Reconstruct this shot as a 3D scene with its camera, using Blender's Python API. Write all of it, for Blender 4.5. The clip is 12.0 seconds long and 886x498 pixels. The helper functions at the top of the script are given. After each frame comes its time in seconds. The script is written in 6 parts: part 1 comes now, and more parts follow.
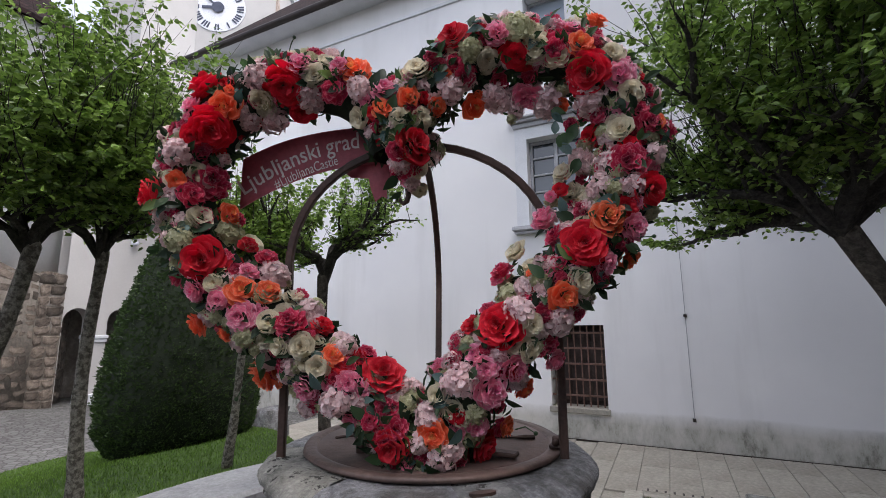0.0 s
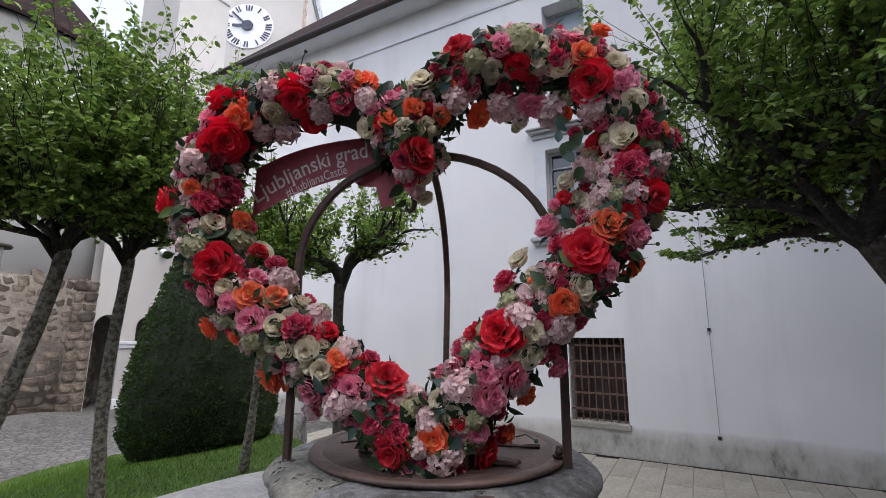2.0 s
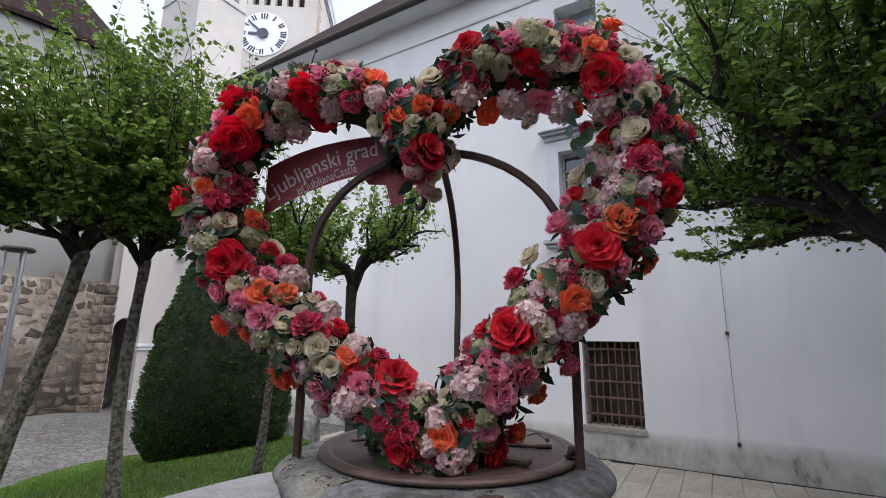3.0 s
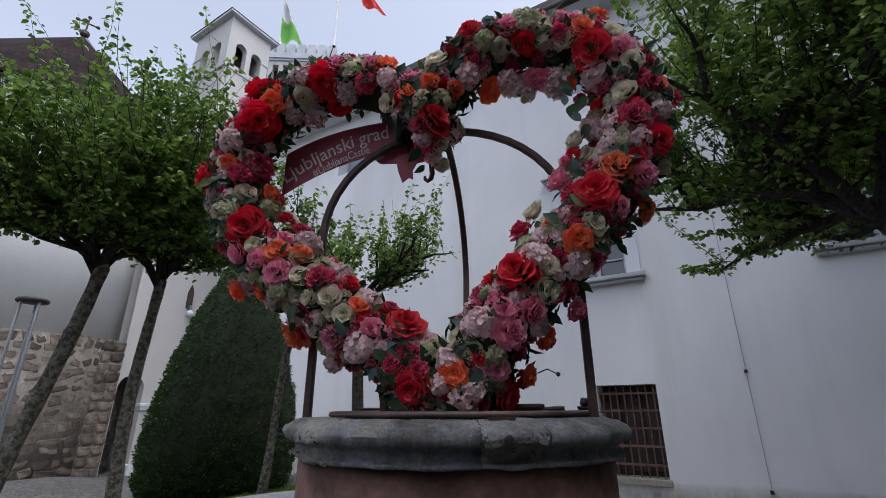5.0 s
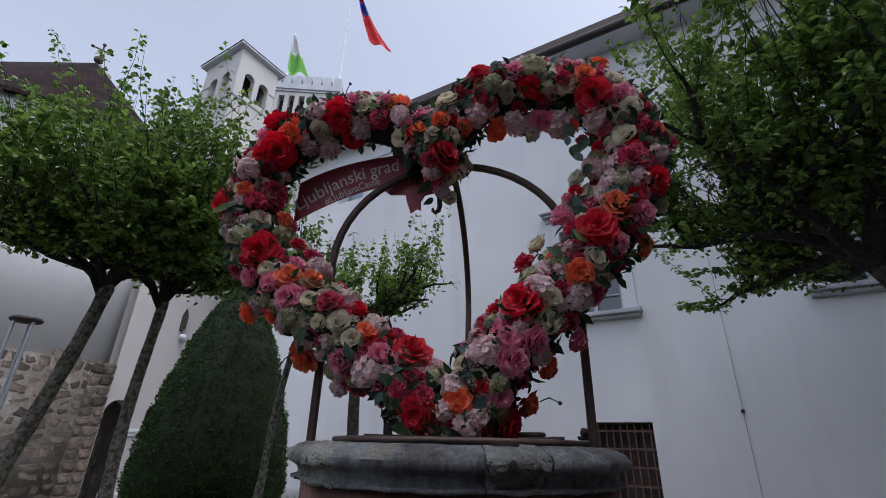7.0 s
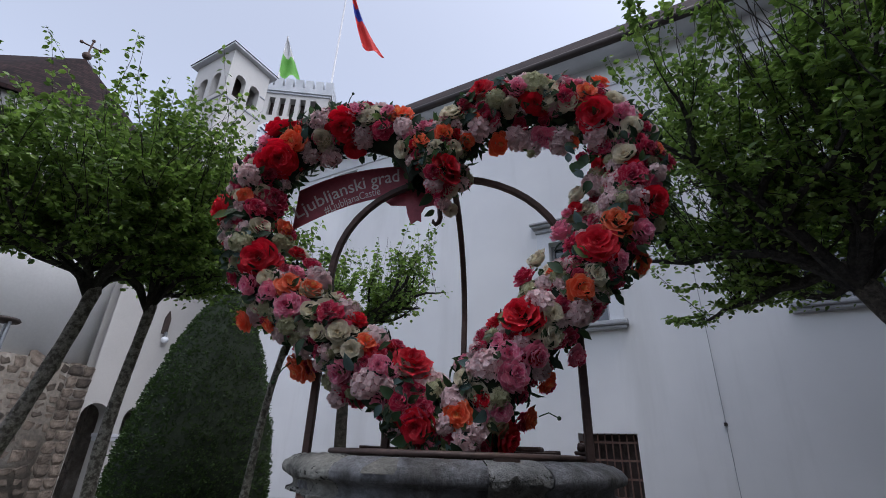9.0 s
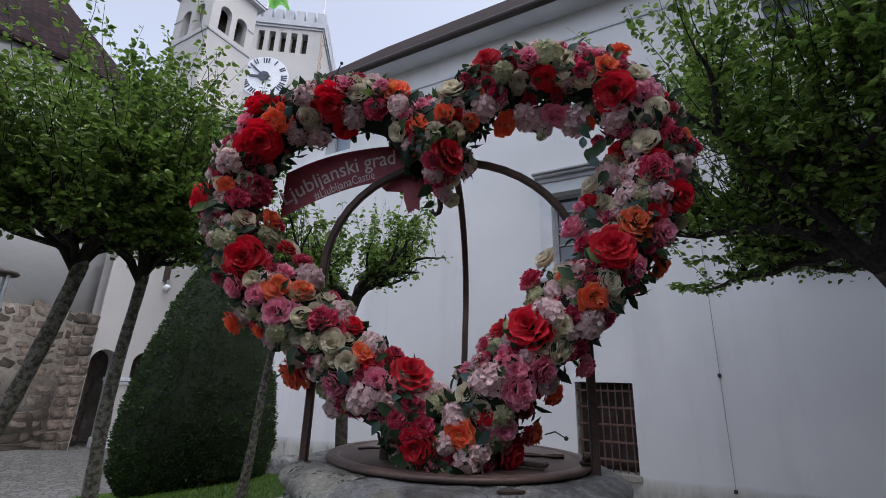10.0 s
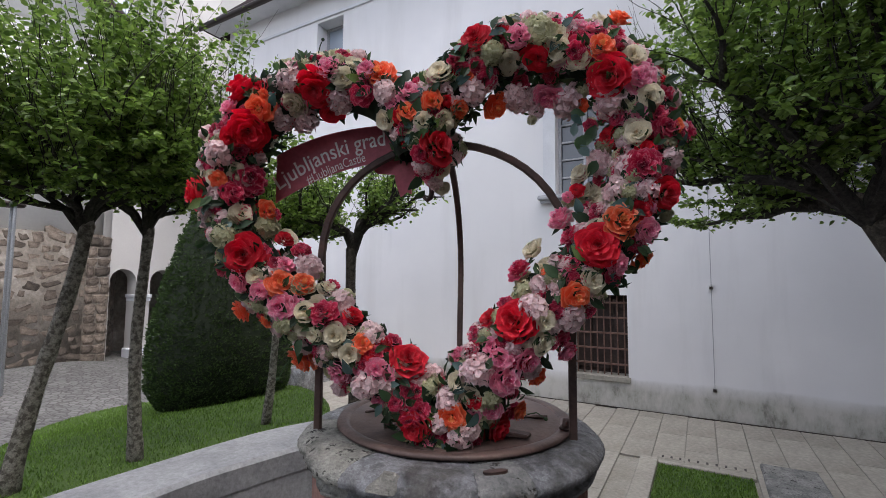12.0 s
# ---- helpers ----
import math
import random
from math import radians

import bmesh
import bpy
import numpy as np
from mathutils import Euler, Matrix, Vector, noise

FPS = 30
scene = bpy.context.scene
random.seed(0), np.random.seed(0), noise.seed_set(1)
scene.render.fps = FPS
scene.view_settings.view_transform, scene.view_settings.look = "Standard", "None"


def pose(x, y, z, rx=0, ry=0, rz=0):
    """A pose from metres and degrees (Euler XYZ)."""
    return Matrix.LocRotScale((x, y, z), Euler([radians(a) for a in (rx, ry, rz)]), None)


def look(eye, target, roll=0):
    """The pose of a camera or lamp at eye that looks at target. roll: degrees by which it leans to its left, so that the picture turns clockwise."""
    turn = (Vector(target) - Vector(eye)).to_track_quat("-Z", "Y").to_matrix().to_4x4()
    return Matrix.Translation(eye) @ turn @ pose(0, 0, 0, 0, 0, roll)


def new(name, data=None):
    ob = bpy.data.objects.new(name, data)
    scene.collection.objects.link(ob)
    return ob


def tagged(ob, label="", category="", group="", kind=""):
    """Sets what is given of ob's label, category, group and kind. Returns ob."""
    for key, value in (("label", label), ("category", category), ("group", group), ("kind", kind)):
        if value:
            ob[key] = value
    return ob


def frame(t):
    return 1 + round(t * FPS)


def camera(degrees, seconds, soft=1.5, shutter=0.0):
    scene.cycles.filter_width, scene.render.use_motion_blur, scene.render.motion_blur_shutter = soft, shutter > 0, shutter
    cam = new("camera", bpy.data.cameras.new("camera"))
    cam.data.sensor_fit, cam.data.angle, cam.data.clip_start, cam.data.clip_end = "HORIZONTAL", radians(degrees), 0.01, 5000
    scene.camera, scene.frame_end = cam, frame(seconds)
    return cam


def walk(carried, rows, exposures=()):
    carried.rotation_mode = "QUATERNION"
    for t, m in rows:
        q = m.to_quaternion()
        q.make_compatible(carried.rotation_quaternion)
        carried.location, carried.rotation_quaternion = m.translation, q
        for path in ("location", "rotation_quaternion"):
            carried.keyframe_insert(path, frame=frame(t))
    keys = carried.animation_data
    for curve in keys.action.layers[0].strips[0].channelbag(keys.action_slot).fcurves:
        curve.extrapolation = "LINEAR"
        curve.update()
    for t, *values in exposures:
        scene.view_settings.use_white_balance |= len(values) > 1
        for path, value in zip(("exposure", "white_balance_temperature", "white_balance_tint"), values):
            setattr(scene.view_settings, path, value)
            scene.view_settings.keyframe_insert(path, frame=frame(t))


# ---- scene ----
cam = camera(88.7, 12.0, soft=0.75)
PATH = [
    (0, (0.683, 0.2, 1.718), (-0.19, 1.97, 2.038), -0.5),
    (0.5, (0.694, 0.204, 1.713), (-0.196, 1.963, 2.048), -0.3),
    (1, (0.709, 0.206, 1.709), (-0.197, 1.955, 2.057), -0.1),
    (1.5, (0.723, 0.207, 1.704), (-0.201, 1.945, 2.061), 0.0),
    (2, (0.738, 0.212, 1.702), (-0.215, 1.931, 2.071), 0.3),
    (2.5, (0.763, 0.216, 1.694), (-0.23, 1.912, 2.066), 0.6),
    (3, (0.741, 0.228, 1.682), (-0.26, 1.915, 2.069), 0.5),
    (3.2, (0.72, 0.236, 1.675), (-0.285, 1.919, 2.072), 0.5),
    (5, (0.727, 0.248, 1.338), (-0.263, 1.852, 2.006), -0.2),
    (5.5, (0.735, 0.225, 1.328), (-0.253, 1.815, 2.033), -0.0),
    (6, (0.738, 0.21, 1.32), (-0.247, 1.789, 2.054), 0.3),
    (6.5, (0.742, 0.202, 1.315), (-0.229, 1.773, 2.081), 0.9),
    (7, (0.726, 0.187, 1.314), (-0.227, 1.756, 2.108), 1.3),
    (9, (0.693, 0.152, 1.327), (-0.206, 1.738, 2.15), 2.0),
    (9.5, (0.683, 0.169, 1.383), (-0.226, 1.78, 2.143), 1.9),
    (10, (0.662, 0.19, 1.545), (-0.274, 1.861, 2.122), 1.8),
    (10.5, (0.67, 0.172, 1.691), (-0.289, 1.884, 2.08), 1.6),
    (11, (0.7, 0.149, 1.785), (-0.265, 1.882, 2.046), 1.1),
    (11.5, (0.733, 0.127, 1.807), (-0.241, 1.863, 1.996), 0.7),
    (12, (0.744, 0.114, 1.818), (-0.239, 1.849, 1.969), 0.4),
]
EXPOSURES = [(0, 1.72, 6550, 14), (3.0, 1.72, 6550, 14), (5.0, 1.15, 6150, 13), (6.5, 1.16, 6100, 13), (7.0, 1.0, 6100, 13), (9.0, 1.09, 6100, 13), (9.5, 1.12, 6150, 13), (10.0, 1.2, 6250, 13), (10.5, 1.62, 6500, 14), (11.0, 1.74, 6550, 14), (12, 1.74, 6550, 14)]
walk(cam, [(t, look(eye, target, roll)) for t, eye, target, roll in PATH], EXPOSURES)


# ---- world and light ----
SUN_UP, SUN_TURN = 66.0, 100.0
world = bpy.data.worlds.new("sky")
scene.world = world
world.use_nodes = True
wn = world.node_tree.nodes
sky = wn.new("ShaderNodeTexSky")
sky.sky_type = "NISHITA"
sky.sun_disc = False
sky.sun_elevation, sky.sun_rotation = radians(SUN_UP), radians(SUN_TURN)
sky.air_density, sky.dust_density, sky.ozone_density = 0.8, 2.5, 1.5
soften = wn.new("ShaderNodeHueSaturation")
soften.inputs["Saturation"].default_value = 0.42
world.node_tree.links.new(sky.outputs["Color"], soften.inputs["Color"])
world.node_tree.links.new(soften.outputs["Color"], wn["Background"].inputs["Color"])
wn["Background"].inputs["Strength"].default_value = 0.15

sun_data = bpy.data.lights.new("sun", "SUN")
sun_data.energy, sun_data.angle, sun_data.color = 0.35, radians(70), (1.0, 0.97, 0.93)
sun = new("sun", sun_data)
sun.matrix_world = look((10 * math.sin(radians(SUN_TURN)), 10 * math.cos(radians(SUN_TURN)), 10 * math.tan(radians(SUN_UP))), (0, 0, 0))

# ---- materials ----


def material(name, rough=0.7, metal=0.0):
    """A node material with its principled shader; returns material, nodes, link and shader."""
    m = bpy.data.materials.new(name)
    m.use_nodes = True
    nt = m.node_tree
    s = nt.nodes["Principled BSDF"]
    s.inputs["Roughness"].default_value = rough
    s.inputs["Metallic"].default_value = metal
    return m, nt.nodes, nt.links.new, s


def noise_tex(n, link, scale, detail=6.0, rough=0.6, coords=None, stretch=None):
    tex = n.new("ShaderNodeTexNoise")
    tex.inputs["Scale"].default_value = scale
    tex.inputs["Detail"].default_value = detail
    tex.inputs["Roughness"].default_value = rough
    if coords is None:
        coords = n.new("ShaderNodeTexCoord").outputs["Object"]
    if stretch:
        mp = n.new("ShaderNodeMapping")
        mp.inputs["Scale"].default_value = stretch
        link(coords, mp.inputs["Vector"])
        coords = mp.outputs["Vector"]
    link(coords, tex.inputs["Vector"])
    return tex


def ramp(n, link, fac, stops):
    r = n.new("ShaderNodeValToRGB")
    el = r.color_ramp.elements
    while len(el) < len(stops):
        el.new(0.5)
    for e, (p, c) in zip(el, stops):
        e.position = p
        e.color = (*c, 1) if len(c) == 3 else c
    link(fac, r.inputs["Fac"])
    return r.outputs["Color"]


def mix(n, link, fac, a, b, kind="MIX"):
    m = n.new("ShaderNodeMix")
    m.data_type, m.blend_type = "RGBA", kind
    if isinstance(fac, float):
        m.inputs[0].default_value = fac
    else:
        link(fac, m.inputs[0])
    for v, i in ((a, 6), (b, 7)):
        if isinstance(v, tuple):
            m.inputs[i].default_value = (*v, 1)
        else:
            link(v, m.inputs[i])
    return m.outputs[2]


def bump(n, link, s, height, strength=0.3, distance=0.01):
    b = n.new("ShaderNodeBump")
    b.inputs["Strength"].default_value = strength
    b.inputs["Distance"].default_value = distance
    link(height, b.inputs["Height"])
    link(b.outputs["Normal"], s.inputs["Normal"])


def mottled(name, dark, light, scale=3.0, fine=40.0, rough=0.8, metal=0.0, bump_by=0.3, depth=0.01, lo=0.35, hi=0.65, piece=0.0, grain_by=0.25):
    """A surface that varies between two colours at two scales, with fine relief."""
    m, n, link, s = material(name, rough, metal)
    big = noise_tex(n, link, scale)
    small = noise_tex(n, link, fine)
    col = ramp(n, link, big.outputs["Fac"], [(lo, dark), (hi, light)])
    grain = ramp(n, link, small.outputs["Fac"], [(0.3, (1 - grain_by,) * 3), (0.7, (1 + 0.4 * grain_by,) * 3)])
    col = mix(n, link, 1.0, col, grain, "MULTIPLY")
    if piece:
        info = n.new("ShaderNodeObjectInfo")
        lift = n.new("ShaderNodeMapRange")
        lift.inputs["To Min"].default_value = 1 - piece
        lift.inputs["To Max"].default_value = 1 + piece
        link(info.outputs["Random"], lift.inputs["Value"])
        col = mix(n, link, 1.0, col, lift.outputs["Result"], "MULTIPLY")
    link(col, s.inputs["Base Color"])
    bump(n, link, s, small.outputs["Fac"], bump_by, depth)
    return m


def plaster_material():
    m, n, link, s = material("lime_plaster", 0.9)
    co = n.new("ShaderNodeTexCoord").outputs["Object"]
    big = noise_tex(n, link, 0.5, 4, 0.55, co)
    drip = noise_tex(n, link, 1.6, 6, 0.6, co, (1.0, 1.0, 0.12))
    fine = noise_tex(n, link, 60, 4, 0.6, co)
    col = ramp(n, link, big.outputs["Fac"], [(0.3, (0.66, 0.665, 0.68)), (0.7, (0.78, 0.78, 0.785))])
    streak = ramp(n, link, drip.outputs["Fac"], [(0.52, (1, 1, 1)), (0.78, (0.84, 0.84, 0.83))])
    col = mix(n, link, 1.0, col, streak, "MULTIPLY")
    # broad soft patches of slightly greyer plaster
    grey_patches = noise_tex(n, link, 0.28, 2, 0.4, co)
    col = mix(n, link, ramp(n, link, grey_patches.outputs["Fac"], [(0.44, (0, 0, 0)), (0.6, (0.45, 0.45, 0.45))]), col, (0.56, 0.565, 0.575))
    # rising damp with an uneven upper edge, and mossy stains near the foot of the wall
    sep = n.new("ShaderNodeSeparateXYZ")
    link(co, sep.inputs[0])
    edge = noise_tex(n, link, 1.2, 5, 0.6, co)
    add = n.new("ShaderNodeMath")
    add.operation = "MULTIPLY_ADD"
    link(edge.outputs["Fac"], add.inputs[0])
    add.inputs[1].default_value = -0.16
    link(sep.outputs["Z"], add.inputs[2])
    damp = ramp(n, link, add.outputs[0], [(0.22, (1, 1, 1)), (0.36, (0.35, 0.35, 0.35)), (0.4, (0, 0, 0))])
    blot = noise_tex(n, link, 3.2, 10, 0.75, co, (1.0, 1.0, 0.45))
    stain = ramp(n, link, blot.outputs["Fac"], [(0.4, (0.5, 0.49, 0.455)), (0.53, (0.38, 0.375, 0.335)), (0.64, (0.14, 0.14, 0.115))])
    col = mix(n, link, damp, col, stain)
    link(col, s.inputs["Base Color"])
    bump(n, link, s, fine.outputs["Fac"], 0.25, 0.004)
    return m


def petal_material(name, heart, middle, edge, rough=0.6):
    """Cloth petals: colour runs from the flower's heart (u = 0) outwards, lighter along each petal's edge (v = 1)."""
    m, n, link, s = material(name, rough)
    uv = n.new("ShaderNodeUVMap")
    sep = n.new("ShaderNodeSeparateXYZ")
    link(uv.outputs["UV"], sep.inputs[0])
    col = ramp(n, link, sep.outputs["X"], [(0.05, heart), (0.4, middle), (1.0, middle)])
    tip = ramp(n, link, sep.outputs["Y"], [(0.75, (0, 0, 0)), (1.0, (0.8, 0.8, 0.8))])
    col = mix(n, link, tip, col, edge)
    info = n.new("ShaderNodeObjectInfo")
    hsv = n.new("ShaderNodeHueSaturation")
    val = n.new("ShaderNodeMapRange")
    val.inputs["To Min"].default_value, val.inputs["To Max"].default_value = 0.9, 1.15
    link(info.outputs["Random"], val.inputs["Value"])
    link(val.outputs["Result"], hsv.inputs["Value"])
    link(col, hsv.inputs["Color"])
    weave = noise_tex(n, link, 9.0, 4, 0.6)
    cloth = ramp(n, link, weave.outputs["Fac"], [(0.3, (0.84, 0.84, 0.84)), (0.7, (1.12, 1.12, 1.12))])
    col = mix(n, link, 1.0, hsv.outputs["Color"], cloth, "MULTIPLY")
    link(col, s.inputs["Base Color"])
    through_light = n.new("ShaderNodeBsdfTranslucent")
    link(col, through_light.inputs["Color"])
    both = n.new("ShaderNodeMixShader")
    both.inputs[0].default_value = 0.36
    link(s.outputs[0], both.inputs[1])
    link(through_light.outputs[0], both.inputs[2])
    link(both.outputs[0], n["Material Output"].inputs["Surface"])
    s.inputs["Sheen Weight"].default_value = 0.15
    bump(n, link, s, weave.outputs["Fac"], 0.2, 0.05)
    return m


def leaf_material(name, dark, light, rough=0.5, per_object=False):
    m, n, link, s = material(name, rough)
    geo = n.new("ShaderNodeNewGeometry")
    if per_object:
        rnd = n.new("ShaderNodeObjectInfo").outputs["Random"]
    else:
        rnd = geo.outputs["Random Per Island"]
    col = ramp(n, link, rnd, [(0.0, dark), (0.75, light), (1.0, tuple(min(1, 1.5 * c) for c in light))])
    patch = noise_tex(n, link, 30, 3, 0.6)
    shade = ramp(n, link, patch.outputs["Fac"], [(0.3, (0.8, 0.8, 0.8)), (0.7, (1.15, 1.15, 1.05))])
    col = mix(n, link, 1.0, col, shade, "MULTIPLY")
    link(col, s.inputs["Base Color"])
    trans = n.new("ShaderNodeBsdfTranslucent")
    link(col, trans.inputs["Color"])
    both = n.new("ShaderNodeMixShader")
    both.inputs[0].default_value = 0.42
    link(s.outputs[0], both.inputs[1])
    link(trans.outputs[0], both.inputs[2])
    link(both.outputs[0], n["Material Output"].inputs["Surface"])
    return m


def stone_base_material():
    """Coarse rubble walling under thin old render."""
    m, n, link, s = material("rubble", 0.9)
    co = n.new("ShaderNodeTexCoord").outputs["Object"]
    wob = noise_tex(n, link, 2.0, 3, 0.5, co)
    mp = mix(n, link, 0.12, co, wob.outputs["Color"])
    big = noise_tex(n, link, 1.1, 5, 0.6, mp)
    fine = noise_tex(n, link, 14, 6, 0.65, co)
    col = ramp(n, link, big.outputs["Fac"], [(0.36, (0.13, 0.112, 0.092)), (0.52, (0.185, 0.162, 0.135)), (0.7, (0.33, 0.31, 0.28))])
    col = mix(n, link, 1.0, col, ramp(n, link, fine.outputs["Fac"], [(0.3, (0.6, 0.6, 0.6)), (0.7, (1.15, 1.15, 1.15))]), "MULTIPLY")
    link(col, s.inputs["Base Color"])
    bump(n, link, s, fine.outputs["Fac"], 0.6, 0.03)
    return m


def marble_material(name, dark, light):
    m, n, link, s = material(name, 0.6)
    big = noise_tex(n, link, 3.5, 8, 0.7)
    vein = noise_tex(n, link, 7, 10, 0.75)
    col = ramp(n, link, big.outputs["Fac"], [(0.35, dark), (0.65, light)])
    line = ramp(n, link, vein.outputs["Fac"], [(0.485, (0, 0, 0)), (0.5, (0.5, 0.5, 0.5)), (0.515, (0, 0, 0))])
    col = mix(n, link, line, col, tuple(1.5 * c for c in light))
    lichen = noise_tex(n, link, 16, 8, 0.7)
    spots = ramp(n, link, lichen.outputs["Fac"], [(0.6, (0, 0, 0)), (0.72, (0.55, 0.55, 0.55))])
    col = mix(n, link, spots, col, (0.33, 0.33, 0.29))
    grime = noise_tex(n, link, 5, 9, 0.72, None, (1.0, 1.0, 0.5))
    col = mix(n, link, 1.0, col, ramp(n, link, grime.outputs["Fac"], [(0.4, (0.45, 0.42, 0.38)), (0.56, (1.1, 1.1, 1.1))]), "MULTIPLY")
    chip = noise_tex(n, link, 42, 8, 0.75)
    col = mix(n, link, 1.0, col, ramp(n, link, chip.outputs["Fac"], [(0.34, (0.5, 0.49, 0.47)), (0.5, (1, 1, 1)), (0.66, (1.45, 1.45, 1.42))]), "MULTIPLY")
    link(col, s.inputs["Base Color"])
    rough = n.new("ShaderNodeMath")
    rough.operation = "ADD"
    link(vein.outputs["Fac"], rough.inputs[0])
    link(chip.outputs["Fac"], rough.inputs[1])
    bump(n, link, s, rough.outputs[0], 0.9, 0.014)
    return m


def setts_material():
    m, n, link, s = material("cobble_setts", 0.85)
    co = n.new("ShaderNodeTexCoord").outputs["Object"]
    vor = n.new("ShaderNodeTexVoronoi")
    vor.feature = "DISTANCE_TO_EDGE"
    vor.inputs["Scale"].default_value = 9
    link(co, vor.inputs["Vector"])
    cell = n.new("ShaderNodeTexVoronoi")
    cell.inputs["Scale"].default_value = 9
    link(co, cell.inputs["Vector"])
    big = noise_tex(n, link, 0.6, 5, 0.6, co)
    joint = ramp(n, link, vor.outputs["Distance"], [(0.03, (0.45, 0.45, 0.42)), (0.1, (1, 1, 1))])
    col = ramp(n, link, big.outputs["Fac"], [(0.3, (0.1, 0.099, 0.096)), (0.7, (0.15, 0.148, 0.143))])
    grey = n.new("ShaderNodeRGBToBW")
    link(cell.outputs["Color"], grey.inputs[0])
    tone = ramp(n, link, grey.outputs[0], [(0.2, (0.8, 0.8, 0.8)), (0.8, (1.15, 1.15, 1.15))])
    col = mix(n, link, 1.0, mix(n, link, 1.0, col, joint, "MULTIPLY"), tone, "MULTIPLY")
    link(col, s.inputs["Base Color"])
    bump(n, link, s, vor.outputs["Distance"], 0.5, 0.03)
    return m


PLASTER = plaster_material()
CHAPEL_WHITE = mottled("old_whitewash", (0.66, 0.655, 0.64), (0.76, 0.755, 0.74), 0.4, 20, 0.9, bump_by=0.08, grain_by=0.05)
TOWER_WHITE = mottled("tower_plaster", (0.42, 0.41, 0.395), (0.51, 0.495, 0.475), 0.3, 25, 0.9, bump_by=0.05, grain_by=0.04)
TRIM_GREY = mottled("grey_stone_trim", (0.3, 0.31, 0.33), (0.4, 0.41, 0.43), 2, 40, 0.8, grain_by=0.12)
TRIM_TOWER = mottled("pale_tower_stone", (0.4, 0.42, 0.45), (0.5, 0.52, 0.55), 1, 20, 0.85, grain_by=0.1)
TRIM_PALE = mottled("pale_painted_trim", (0.55, 0.57, 0.6), (0.64, 0.66, 0.69), 2, 40, 0.8, grain_by=0.06)


def tile_material():
    m, n, link, s = material("dark_plain_tile", 0.95)
    s.inputs["Specular IOR Level"].default_value = 0.15
    co = n.new("ShaderNodeTexCoord").outputs["Object"]
    sep = n.new("ShaderNodeSeparateXYZ")
    link(co, sep.inputs[0])
    ang = n.new("ShaderNodeMath")
    ang.operation = "ADD"
    link(sep.outputs["X"], ang.inputs[0])
    link(sep.outputs["Y"], ang.inputs[1])
    comb = n.new("ShaderNodeCombineXYZ")
    link(ang.outputs[0], comb.inputs[0])
    link(sep.outputs["Z"], comb.inputs[1])
    brick = n.new("ShaderNodeTexBrick")
    brick.inputs["Scale"].default_value = 1.0
    brick.inputs["Brick Width"].default_value = 0.18
    brick.inputs["Row Height"].default_value = 0.11
    brick.inputs["Mortar Size"].default_value = 0.012
    brick.inputs["Color1"].default_value = (0.014, 0.009, 0.0095, 1)
    brick.inputs["Color2"].default_value = (0.036, 0.02, 0.02, 1)
    brick.inputs["Mortar"].default_value = (0.008, 0.006, 0.006, 1)
    link(comb.outputs[0], brick.inputs["Vector"])
    moss = noise_tex(n, link, 1.2, 6, 0.65, co)
    tone = ramp(n, link, moss.outputs["Fac"], [(0.35, (0.7, 0.7, 0.72)), (0.65, (1.25, 1.2, 1.15))])
    link(mix(n, link, 1.0, brick.outputs["Color"], tone, "MULTIPLY"), s.inputs["Base Color"])
    bump(n, link, s, brick.outputs["Fac"], -0.6, 0.03)
    return m


ROOF = tile_material()
GUTTER = mottled("brown_gutter_metal", (0.02, 0.014, 0.012), (0.038, 0.027, 0.023), 3, 30, 0.6, 0.2)
RUST = mottled("rusted_iron", (0.055, 0.038, 0.034), (0.13, 0.08, 0.065), 6, 70, 0.65, 0.35, 0.5, 0.004)
LID_RUST = mottled("brown_sheet_iron", (0.07, 0.046, 0.04), (0.17, 0.112, 0.094), 4, 60, 0.5, 0.25, 0.4, 0.004)
BODY_RED = mottled("rust_red_well_shaft", (0.12, 0.06, 0.045), (0.3, 0.16, 0.125), 9, 40, 0.8)
GRATE = mottled("rusty_window_bars", (0.12, 0.065, 0.05), (0.2, 0.12, 0.095), 8, 60, 0.7, 0.2)
# dark wood tone, also used to paint unlit insides behind openings
WOOD_AND_INSIDE_SHADE = mottled("dark_shutter_wood", (0.03, 0.02, 0.017), (0.065, 0.042, 0.034), 5, 50, 0.7)
RUBBLE = stone_base_material()
STONE_PIECE = mottled("rubble_block", (0.062, 0.048, 0.038), (0.185, 0.15, 0.12), 2.5, 18, 0.9, bump_by=0.6, depth=0.02, piece=0.55)
RIM_GREY = marble_material("grey_rim_marble", (0.1, 0.105, 0.114), (0.25, 0.257, 0.268))



def pitted_material(name, dark, light, pit):
    """Weathered pale stone: lichen tones, dark pits and grime in the hollows."""
    m, n, link, s = material(name, 0.9)
    big = noise_tex(n, link, 9, 8, 0.7)
    fine = noise_tex(n, link, 70, 6, 0.7)
    hole = noise_tex(n, link, 24, 5, 0.75)
    col = ramp(n, link, big.outputs["Fac"], [(0.35, dark), (0.62, light)])
    col = mix(n, link, 1.0, col, ramp(n, link, fine.outputs["Fac"], [(0.3, (0.6, 0.6, 0.6)), (0.7, (1.15, 1.15, 1.1))]), "MULTIPLY")
    col = mix(n, link, ramp(n, link, hole.outputs["Fac"], [(pit, (1, 1, 1)), (pit + 0.05, (0, 0, 0))]), col, (0.025, 0.024, 0.02))
    link(col, s.inputs["Base Color"])
    bump(n, link, s, hole.outputs["Fac"], 0.9, 0.02)
    return m


